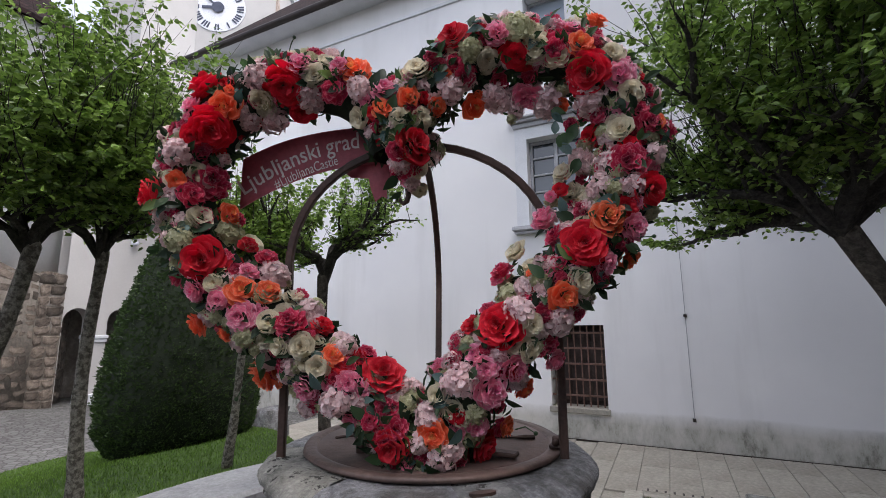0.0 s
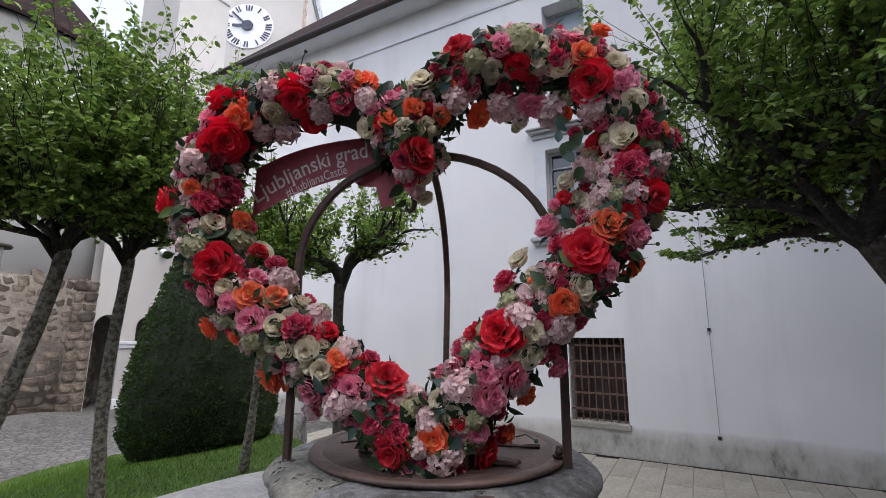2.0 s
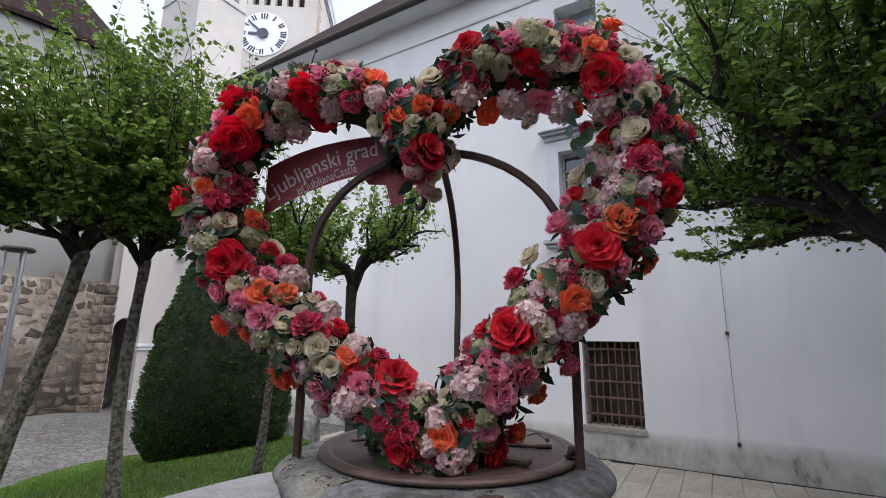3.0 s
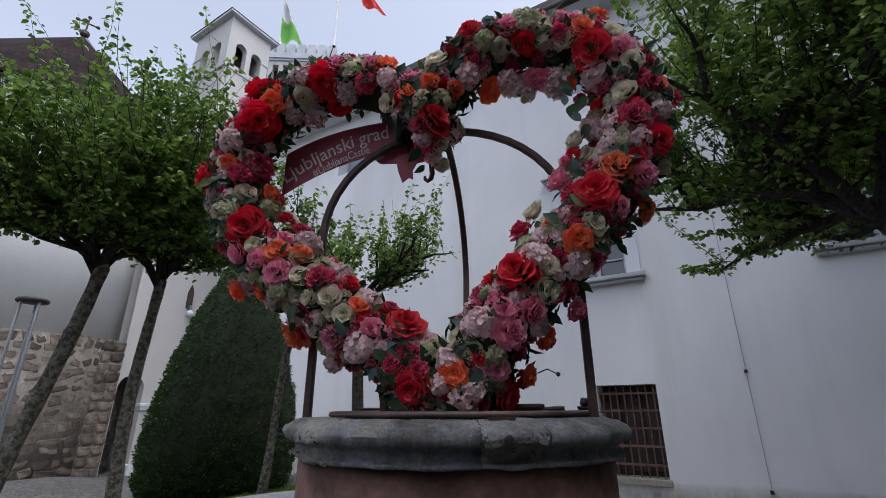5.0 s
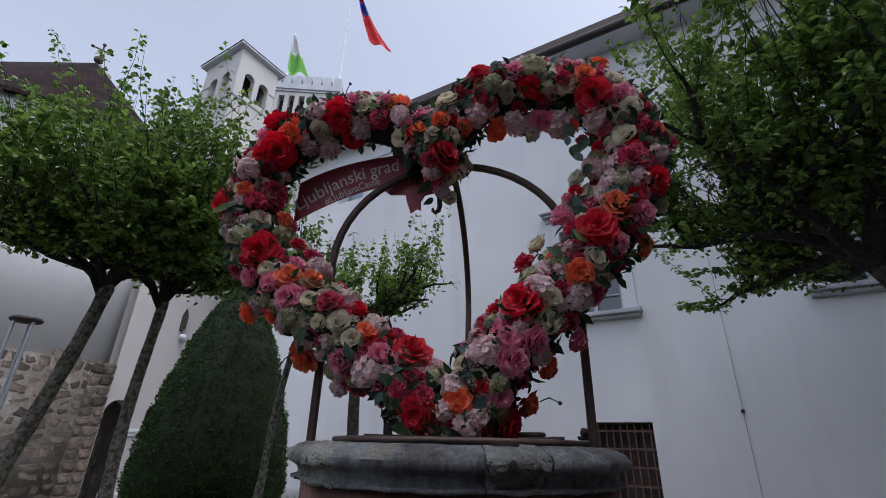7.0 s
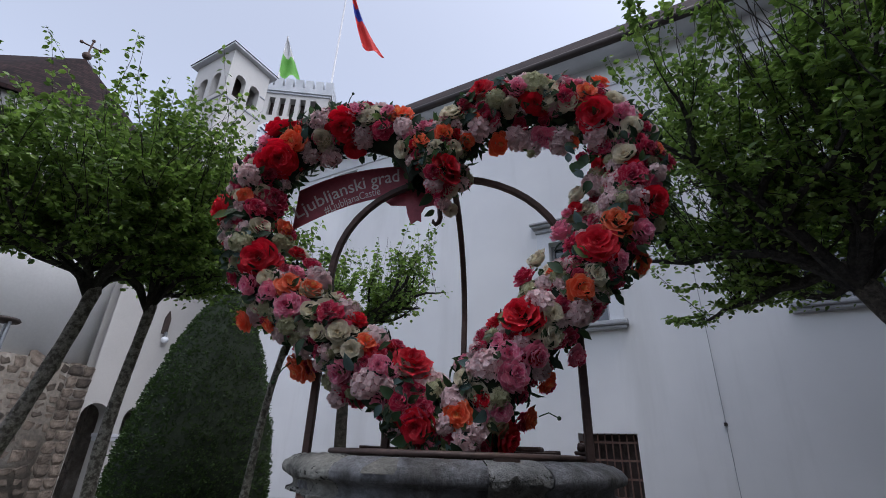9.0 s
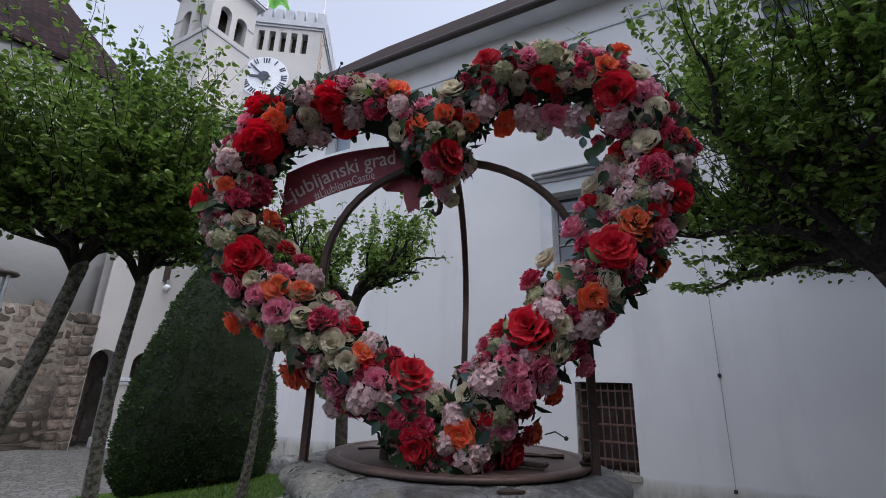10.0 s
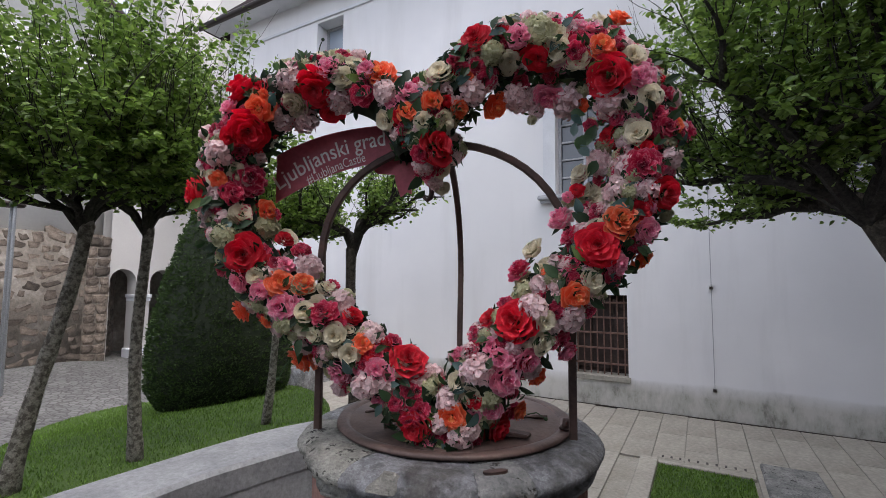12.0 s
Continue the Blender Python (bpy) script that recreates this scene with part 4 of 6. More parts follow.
part("hinge_knob", bm, RUST, lid, "", True)

# iron arch over the well: two legs in front, one behind, meeting in a ring with a hook
PL, PR = Vector((-0.42, 1.30, 1.32)), Vector((0.37, 1.641, 1.32))
PM = (PL + PR) / 2
PD = (PR - PL).normalized()
PB = Vector((-0.336, 0.942, 0))
HALF_W = (PR - PL).length / 2
arch = thing("well_arch", (PM.x, PM.y, 1.32), "rusted iron three-legged arch with hook above the well", "iron arch")


def bar(bm, pts, w, t, flat):
    """A flat iron bar along points; flat is the direction of its width."""
    rings = []
    for i, p in enumerate(pts):
        d = (pts[min(i + 1, len(pts) - 1)] - pts[max(i - 1, 0)]).normalized()
        a = (flat - d * flat.dot(d)).normalized()
        b = d.cross(a)
        rings.append([bm.verts.new(p + a * x + b * y) for x, y in ((-w, -t * 0.6), (-w * 0.7, -t), (w * 0.7, -t), (w, -t * 0.6), (w, t * 0.6), (w * 0.7, t), (-w * 0.7, t), (-w, t * 0.6))])
    for r, s in zip(rings, rings[1:]):
        for k in range(8):
            bm.faces.new((r[k], r[(k + 1) % 8], s[(k + 1) % 8], s[k]))
    bm.faces.new(rings[0][::-1])
    bm.faces.new(rings[-1])
    bmesh.ops.recalc_face_normals(bm, faces=bm.faces)
    return bm


SPRING, TOP = 1.86, 2.305
for sgn in (-1, 1):
    pts = [PM + PD * sgn * HALF_W + Vector((0, 0, z)) for z in (-0.02, 0.2, 0.4)]
    for i in range(13):
        a = math.pi / 2 * i / 12
        pts.append(PM + PD * sgn * (HALF_W * math.cos(a) + 0.02 * math.sin(2 * a)) + Vector((0, 0, SPRING - 1.32 + (TOP - SPRING) * math.sin(a))))
    under(part("leg", bar(bmesh.new(), pts, 0.0125, 0.0115, PD), RUST), arch)
pts = []
for i in range(13):
    a = math.pi / 2 * i / 12
    pts.append(PM + PB * (0.47 * math.cos(a)) + Vector((0, 0, SPRING - 1.32 + (TOP - SPRING) * math.sin(a))))
pts = [PM + PB * 0.44 + Vector((0, 0, z)) for z in (-0.02, 0.25)] + pts
under(part("leg", bar(bmesh.new(), pts, 0.0125, 0.0115, PB), RUST), arch)
bm = bmesh.new()
bmesh.ops.create_uvsphere(bm, u_segments=14, v_segments=8, radius=0.045, matrix=Matrix.Translation(PM + Vector((0, 0, TOP - 1.32))) @ Matrix.Diagonal((1, 1, 0.7, 1)))
under(part("hub", bm, RUST, None, "", True), arch)
hook = [PM + PD * x + Vector((0, 0, TOP - 1.32 + z)) for x, z in ((-0.05, -0.01), (-0.05, -0.07), (-0.045, -0.12), (-0.04, -0.17), (-0.045, -0.19), (-0.057, -0.198), (-0.066, -0.19), (-0.067, -0.178))]
under(part("hook", tube(bmesh.new(), hook, [0.009, 0.009, 0.0095, 0.0095, 0.009, 0.008, 0.007, 0.004], 8), RUST, None, "", True), arch)

# ---- the flower heart ----
HC = Vector((0.08, 1.4226, 2.052))
HN = Vector((-0.3625, 0.932, 0)).normalized()
HU = Vector((HN.y, -HN.x, 0))
HV = Vector((0, 0, 1))
TUBE = 0.105
heart = thing("flower_heart", (HC.x, HC.y, 1.345), "large heart-shaped frame covered with red, orange, pink and cream silk flowers", "flower decoration")


def heart_line(th):
    u, v = 0.71 * math.sin(th) ** 3, 0.697 * (13 * math.cos(th) - 5 * math.cos(2 * th) - 2 * math.cos(3 * th) - math.cos(4 * th)) / 16
    v += 0.039 * u
    c, s = math.cos(0.076), math.sin(0.076)
    return Vector((-0.119 + c * u - s * v, -0.026 + s * u + c * v))


LINE = [heart_line(2 * math.pi * k / 240) for k in range(240)]


def in_heart(u, v, out):
    return HC + HU * u + HV * v + HN * out


def on_heart(u, v):
    """Place and outward direction on the padded tube at (u, v) of the heart's plane, on the side that faces the visitor."""
    near = min(LINE, key=lambda q: (q.x - u) ** 2 + (q.y - v) ** 2)
    du, dv = u - near.x, v - near.y
    d = math.hypot(du, dv)
    l = min(d / TUBE, 1.0)
    depth = math.sqrt(1 - l * l)
    way = -HN * max(depth, 0.6) + (HU * du + HV * dv) / max(d, 1e-6) * l
    return in_heart(u, v, -TUBE * depth), way.normalized()


# padding under the flowers, coloured near black for the shade in their gaps
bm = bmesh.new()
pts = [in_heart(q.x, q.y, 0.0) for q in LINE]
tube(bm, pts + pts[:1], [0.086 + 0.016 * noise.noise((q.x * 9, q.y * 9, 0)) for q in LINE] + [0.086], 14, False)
under(part("padded_core", bm, INNER_SHADE, None, "near-black green padding with the shade of the gaps in its colour", True), heart)
foot_at = [in_heart(u, -0.6, 0.06) for u in (-0.26, 0.12)]
for p in foot_at:
    bm = bar(bmesh.new(), [Vector((p.x, p.y, 1.334)), Vector((p.x, p.y, 1.47)), Vector((p.x, p.y, 1.62))], 0.013, 0.01, HU)
    under(part("steel_foot", bm, RUST), heart)


def petal(bm, uvl, phi, width, R, top, deep, lip, ring, ruffle, rng, nu=5, nv=5):
    """One cupped petal of a nest of cups round the upright axis: R its radius, top its height, lip how far its edge rolls out; uv = (ring, along)."""
    g = []
    ph, freq = rng.uniform(0, 6.28), rng.uniform(1.8, 3.2)
    push, twist = rng.uniform(0.9, 1.1), rng.uniform(0.02, 0.12)
    for i in range(nu + 1):
        s = -1 + 2 * i / nu
        row = []
        for j in range(nv + 1):
            t = j / nv
            tt = t * (1 - 0.26 * s ** 4 - 0.06 * s * s)
            a = phi + s * width * (0.45 + 0.55 * math.sin(math.pi * min(1.0, 0.15 + 0.5 * t)))
            r = R * push * (0.3 + 0.7 * math.sin(math.pi / 2 * min(1, 1.15 * tt)))
            r += R * twist * s + lip * max(0, tt - 0.6) ** 1.5 * 1.6
            z = top - deep * (1 - tt) ** 1.4 - abs(lip) * 0.6 * max(0, tt - 0.75) ** 1.5 * 3
            w = ruffle * t * t
            r += w * math.sin(freq * 2 * s + ph) * (0.5 + 0.5 * R)
            z += w * math.cos(freq * 2.3 * s + ph) * 0.8
            row.append(bm.verts.new((r * math.cos(a), r * math.sin(a), z)))
        g.append(row)
    for i in range(nu):
        for j in range(nv):
            f = bm.faces.new((g[i][j], g[i + 1][j], g[i + 1][j + 1], g[i][j + 1]))
            for lp, (ii, jj) in zip(f.loops, ((i, j), (i + 1, j), (i + 1, j + 1), (i, j + 1))):
                lp[uvl].uv = (ring, jj / nv)


def crumple(bm, seed, by):
    """Uneven cloth: every vertex drifts with a slow and a quick noise."""
    at = Vector((seed * 1.7, seed * 0.9, seed * 2.3))
    for v in bm.verts:
        v.co += by * noise.noise_vector(v.co * 2.4 + at) + 0.45 * by * noise.noise_vector(v.co * 6.0 + at)
    return bm


def bloom(rings, ruffle, seed, by=0.09):
    """Nested rings of petals: (count, half width, radius, top, depth, lip)."""
    rng = random.Random(seed)
    bm = bmesh.new()
    uvl = bm.loops.layers.uv.new("UVMap")
    for k, (n, wid, R, top, deep, lip) in enumerate(rings):
        a0 = rng.uniform(0, 6.28)
        for i in range(n):
            petal(bm, uvl, a0 + 2 * math.pi * i / n + rng.uniform(-0.25, 0.25), wid * rng.uniform(0.85, 1.2), R * rng.uniform(0.9, 1.08), top + rng.uniform(-0.1, 0.1), deep * rng.uniform(0.85, 1.2), lip * rng.uniform(0.5, 1.5), k / (len(rings) - 1), ruffle * rng.uniform(0.6, 1.4), rng, 7, 5)
    return crumple(bm, seed, by)


CABBAGE = [(3, 1.25, 0.13, 0.74, 0.3, 0.02), (4, 1.1, 0.29, 0.8, 0.36, 0.05), (5, 0.98, 0.47, 0.8, 0.42, 0.08), (5, 1.0, 0.65, 0.66, 0.46, 0.15), (6, 0.92, 0.83, 0.4, 0.48, 0.2), (6, 0.98, 0.96, 0.12, 0.42, 0.14)]
ROSE = [(2, 1.8, 0.1, 0.62, 0.4, -0.03), (3, 1.4, 0.21, 0.66, 0.42, 0.03), (3, 1.35, 0.35, 0.66, 0.44, 0.08), (5, 1.0, 0.55, 0.58, 0.46, 0.2), (5, 0.95, 0.76, 0.4, 0.46, 0.26), (6, 0.85, 0.93, 0.14, 0.42, 0.2)]
GARDEN = [(3, 1.2, 0.1, 0.42, 0.3, 0.0), (4, 0.95, 0.22, 0.47, 0.32, 0.02), (5, 0.85, 0.35, 0.52, 0.34, 0.0), (4, 1.1, 0.5, 0.56, 0.4, -0.02), (5, 1.0, 0.7, 0.55, 0.5, 0.02), (5, 1.05, 0.87, 0.36, 0.55, 0.06), (5, 1.0, 0.97, 0.14, 0.5, 0.1)]
PEONY = [(4, 0.95, 0.14, 0.72, 0.4, 0.02), (5, 0.85, 0.3, 0.76, 0.45, 0.06), (6, 0.75, 0.46, 0.72, 0.45, 0.1), (6, 0.78, 0.62, 0.58, 0.45, 0.14), (7, 0.68, 0.78, 0.38, 0.45, 0.18), (7, 0.7, 0.92, 0.1, 0.4, 0.14)]


def cluster(count, size, seed):
    """A ball of small four-petalled florets."""
    rng = random.Random(seed)
    bm = bmesh.new()
    uvl = bm.loops.layers.uv.new("UVMap")
    ball = bmesh.ops.create_icosphere(bm, subdivisions=2, radius=0.66, matrix=Matrix.Diagonal((1, 1, 0.8, 1)))
    for f in {f for v in ball["verts"] for f in v.link_faces}:
        for lp in f.loops:
            lp[uvl].uv = (0.0, 0.0)
    for k in range(count):
        z = 1 - 1.15 * (k + 0.5) / count
        a = k * 2.399963 + rng.uniform(-0.2, 0.2)
        r = math.sqrt(max(0, 1 - z * z))
        nrm = Vector((r * math.cos(a), r * math.sin(a), max(z, -0.2))).normalized()
        nrm = (nrm + 0.35 * Vector((rng.uniform(-1, 1), rng.uniform(-1, 1), rng.uniform(-1, 1)))).normalized()
        c = Vector((0.78 * r * math.cos(a), 0.78 * r * math.sin(a), 0.62 * z)) * rng.uniform(0.9, 1.08)
        t1 = nrm.orthogonal().normalized()
        t2 = nrm.cross(t1)
        spin = rng.uniform(0, 1.57)
        sz = size * rng.uniform(0.85, 1.2)
        tone = rng.uniform(0.2, 1.0)
        for q in range(4):
            b = spin + q * math.pi / 2
            d = t1 * math.cos(b) + t2 * math.sin(b)
            e = nrm.cross(d)
            vs = [c, c + d * sz * 0.55 - e * sz * 0.42 + nrm * sz * 0.12, c + d * sz * 0.98 - e * sz * 0.22 + nrm * sz * 0.05, c + d * sz * 1.02 + e * sz * 0.2 + nrm * sz * 0.1, c + d * sz * 0.6 + e * sz * 0.42 + nrm * sz * 0.2]
            ctr = bm.verts.new(c + d * sz * 0.6 + nrm * sz * 0.02)
            vs = [bm.verts.new(p) for p in vs]
            tv = [0.0, 0.7, 1.0, 1.0, 0.7]
            for i in range(5):
                j = (i + 1) % 5
                f = bm.faces.new((ctr, vs[i], vs[j]))
                for lp, w in zip(f.loops, (0.4, tv[i], tv[j])):
                    lp[uvl].uv = (tone, w)
    return bm


def flower_meshes(kind):
    builders = {
        "red": lambda s: bloom(CABBAGE, 0.075, s, 0.085), "orange": lambda s: bloom(ROSE, 0.1, s), "cream": lambda s: bloom(GARDEN, 0.06, s, 0.07),
        "magenta": lambda s: bloom(PEONY, 0.1, s, 0.1), "pink": lambda s: bloom(PEONY, 0.08, s, 0.12),
        "pale": lambda s: crumple(cluster(22, 0.48, s), s, 0.12), "lime": lambda s: crumple(cluster(34, 0.33, s), s, 0.12)}
    return [mesh_of(kind + "_flower", builders[kind](70 + s), PETALS[kind], True) for s in range(5)]


RED = [
    (-0.761, 0.431, 0.074), (-0.487, 0.4, 0.074), (-0.716, 0.27, 0.078), (-0.073, 0.195, 0.074), (-0.906, 0.065, 0.067), (-0.706, -0.145, 0.08),
    (0.042, 0.537, 0.059), (0.234, 0.467, 0.055), (0.443, 0.39, 0.077), (0.592, 0.028, 0.063), (0.4, -0.121, 0.078), (0.16, -0.344, 0.074),
    (-0.171, -0.479, 0.074), (-0.137, -0.661, 0.06), (0.106, -0.68, 0.064), (-0.452, 0.352, 0.055), (0.461, 0.226, 0.049), (-0.766, 0.245, 0.042),
    (-0.358, -0.338, 0.042), (0.085, -0.341, 0.047), (0.205, -0.47, 0.028), (-0.62, -0.082, 0.036),
]
ORANGE = [
    (-0.675, 0.34, 0.06), (-0.171, 0.305, 0.039), (-0.092, 0.334, 0.041), (-0.265, 0.442, 0.063), (0.109, 0.346, 0.054), (0.423, 0.478, 0.05),
    (0.502, 0.628, 0.051), (0.468, -0.046, 0.062), (0.339, -0.267, 0.052), (0.549, -0.157, 0.05), (-0.583, -0.233, 0.051), (-0.521, -0.236, 0.049),
    (-0.549, -0.493, 0.072), (-0.305, -0.421, 0.04), (-0.778, -0.339, 0.049), (-0.653, -0.363, 0.04), (-0.809, 0.105, 0.038), (0.63, 0.228, 0.032),
    (-0.006, 0.318, 0.042), (0.182, -0.631, 0.04), (0.233, -0.529, 0.04), (-0.683, 0.019, 0.047), (0.256, -0.192, 0.023), (0.37, 0.338, 0.025),
    (0.023, 0.41, 0.019), (-0.024, -0.627, 0.051), (-0.658, 0.388, 0.021),
]
CREAM = [
    (0.284, 0.48, 0.049), (0.358, 0.452, 0.045), (0.149, 0.456, 0.04), (-0.116, 0.272, 0.039), (-0.048, 0.278, 0.039), (-0.385, 0.429, 0.047),
    (-0.253, 0.284, 0.041), (-0.57, 0.36, 0.041), (-0.741, -0.003, 0.049), (0.52, 0.215, 0.047), (0.514, 0.445, 0.041), (0.554, 0.31, 0.044),
    (0.447, 0.62, 0.042), (-0.068, 0.435, 0.05), (0.368, 0.117, 0.043), (0.39, 0.059, 0.039), (0.215, -0.121, 0.044), (0.387, -0.222, 0.043),
    (0.245, -0.405, 0.043), (-0.393, -0.396, 0.044), (-0.493, -0.325, 0.043), (-0.46, -0.251, 0.044), (-0.666, -0.213, 0.035), (-0.342, -0.453, 0.044),
    (-0.461, -0.399, 0.032), (0.253, -0.342, 0.038),
]
MAGENTA = [
    (-0.738, 0.121, 0.076), (-0.769, 0.062, 0.049), (0.345, 0.47, 0.047), (-0.326, 0.374, 0.049), (0.073, 0.411, 0.043), (-0.44, -0.329, 0.055),
    (0.171, -0.184, 0.047), (-0.123, -0.615, 0.042), (-0.561, -0.125, 0.034), (0.338, -0.081, 0.056), (-0.125, 0.171, 0.036), (0.53, 0.109, 0.067),
    (-0.024, 0.464, 0.031),
]
PINK = [
    (-0.434, 0.466, 0.053), (-0.309, 0.456, 0.042), (-0.169, 0.379, 0.048), (0.179, 0.526, 0.048), (0.524, 0.373, 0.054), (0.302, -0.023, 0.051),
    (0.135, -0.513, 0.061), (0.205, -0.462, 0.046), (0.122, -0.456, 0.039), (0.324, -0.447, 0.039), (-0.734, -0.236, 0.045), (-0.575, -0.311, 0.055),
    (-0.383, -0.516, 0.051), (-0.257, -0.495, 0.04), (0.284, 0.362, 0.05), (-0.798, 0.358, 0.04), (0.544, -0.074, 0.047), (0.46, -0.176, 0.042),
    (-0.591, -0.174, 0.043), (-0.646, -0.262, 0.039),
]
PALE = [
    (-0.568, 0.43, 0.053), (-0.417, 0.364, 0.057), (-0.557, 0.328, 0.06), (-0.243, 0.373, 0.045), (0.037, 0.368, 0.059), (0.169, 0.368, 0.05),
    (0.327, 0.341, 0.057), (0.448, 0.325, 0.058), (0.478, 0.116, 0.049), (0.456, 0.047, 0.044), (-0.817, 0.191, 0.056), (-0.522, -0.171, 0.057),
    (-0.408, -0.286, 0.055), (-0.289, -0.387, 0.05), (-0.297, -0.551, 0.053), (-0.414, -0.585, 0.04), (0.218, -0.296, 0.053), (0.34, -0.335, 0.056),
    (0.041, -0.382, 0.045), (0.061, -0.486, 0.055), (-0.062, -0.65, 0.037), (-0.085, -0.527, 0.046), (0.027, -0.673, 0.042), (-0.942, 0.307, 0.034),
    (0.619, 0.134, 0.038),
]
LIME = [
    (0.239, 0.547, 0.068), (0.101, 0.475, 0.051), (-0.679, -0.041, 0.062), (-0.783, -0.085, 0.054), (0.183, -0.254, 0.049), (0.488, 0.039, 0.035),
    (-0.57, -0.375, 0.042), (-0.099, -0.556, 0.038), (0.096, -0.58, 0.039),
]

FLOWER_NAMES = {"red": "red_rose", "orange": "orange_rose", "cream": "cream_rose", "magenta": "magenta_peony", "pink": "pink_peony", "pale": "blush_hydrangea", "lime": "sage_hydrangea"}
rng = random.Random(21)


def put(name, me, place, way, spin, size, tilt=0.0):
    ob = new(name, me)
    ob.parent = heart
    turn = way.to_track_quat("Z", "Y").to_matrix().to_4x4()
    ob.matrix_basis = Matrix.Translation(place - heart.location) @ turn @ pose(0, 0, 0, 0, 0, spin) @ Matrix.Diagonal((size[0], size[1], size[2], 1))
    return ob


def leaf_bm(length=1.0, width=0.5, fold=0.18, droop=0.25):
    bm = bmesh.new()
    n = 5
    mid = [bm.verts.new((0, length * t / n, -droop * (t / n) ** 2)) for t in range(n + 1)]
    for sgn in (-1, 1):
        out = []
        for t in range(n + 1):
            f = t / n
            w = width * 0.5 * math.sin(math.pi * f ** 0.8) if 0 < t < n else 0
            out.append(bm.verts.new((sgn * w, length * f, fold * w / (width * 0.5 + 1e-6) * 0.5 - droop * f * f)) if w else mid[t])
        for t in range(n):
            f = [mid[t], mid[t + 1], out[t + 1], out[t]]
            f = [x for i, x in enumerate(f) if x not in f[:i]]
            bm.faces.new(f if sgn > 0 else f[::-1])
    return bm


taken = []
meshes_by_kind = {}
for kind, rows in (("red", RED), ("orange", ORANGE), ("cream", CREAM), ("magenta", MAGENTA), ("pink", PINK), ("pale", PALE), ("lime", LIME)):
    meshes = meshes_by_kind[kind] = flower_meshes(kind)
    for u, v, r in rows:
        place, way = on_heart(u, v)
        way = (way + 0.22 * Vector((rng.uniform(-1, 1), rng.uniform(-1, 1), rng.uniform(-1, 1)))).normalized()
        r *= 0.84 if kind in ("red", "orange", "cream") else 0.88
        put(FLOWER_NAMES[kind], rng.choice(meshes), place - way * r * 0.3, way, rng.uniform(0, 360), (r, r, r * rng.uniform(0.85, 1.05)))
        taken.append((u, v, r))
INNER_FILL = [
    ("leaf", 0.357, 0.281, 0.060), ("leaf", 0.373, 0.184, 0.075), ("leaf", 0.381, 0.213, 0.080), ("leaf", 0.349, 0.251, 0.060),
    ("leaf", 0.367, 0.199, 0.075), ("leaf", 0.400, 0.234, 0.080), ("leaf", 0.402, 0.124, 0.070), ("pale", 0.420, 0.167, 0.036),
    ("pale", 0.432, 0.138, 0.034), ("pale", 0.466, 0.143, 0.036), ("pale", 0.471, 0.065, 0.034), ("pale", 0.443, 0.034, 0.022),
    ("pale", 0.539, 0.041, 0.040), ("red", 0.357, 0.062, 0.024), ("magenta", 0.394, 0.007, 0.030), ("leaf", 0.366, -0.030, 0.080),
    ("leaf", 0.358, 0.005, 0.070), ("leaf", 0.431, 0.013, 0.070), ("lime", 0.505, 0.081, 0.030), ("pink", 0.329, 0.045, 0.020),
    ("pale", 0.328, 0.335, 0.045), ("pale", 0.185, 0.365, 0.048), ("pink", 0.259, 0.369, 0.042), ("pale", 0.456, 0.320, 0.055),
    ("orange", 0.377, 0.336, 0.022), ("lime", 0.221, 0.295, 0.018), ("leaf", 0.360, 0.301, 0.060), ("leaf", 0.540, 0.292, 0.070),
    ("leaf", 0.567, 0.318, 0.080), ("magenta", 0.602, 0.224, 0.040), ("magenta", 0.402, 0.271, 0.022), ("lime", 0.441, 0.204, 0.030),
    ("pale", -0.042, -0.583, 0.042), ("cream", -0.012, -0.527, 0.030), ("pale", 0.003, -0.697, 0.045), ("pale", 0.028, -0.493, 0.038),
    ("leaf", -0.113, -0.614, 0.090), ("leaf", -0.093, -0.590, 0.060), ("magenta", -0.194, -0.592, 0.030), ("magenta", -0.154, -0.641, 0.035),
    ("leaf", 0.038, -0.586, 0.070), ("leaf", 0.079, -0.596, 0.070), ("pink", 0.094, -0.612, 0.036), ("leaf", -0.227, -0.527, 0.060),
    ("leaf", -0.212, -0.463, 0.060), ("leaf", -0.244, -0.552, 0.060),
]


def over_banner(u, v):
    """The free part of the banner, under the left lobe."""
    return v > -0.08 and (-0.64 < u < -0.235 and v < 0.345 - 3.4 * (u + 0.36) ** 2 or -0.3 < u < -0.135 and v < 0.185)


FILL_LEAF = mesh_of("silk_leaf", leaf_bm(1, 0.55), CLOTH_LEAF_BLUE, True)
FILL_LEAF_DARK = mesh_of("silk_leaf", leaf_bm(1, 0.6), CLOTH_LEAF, True)
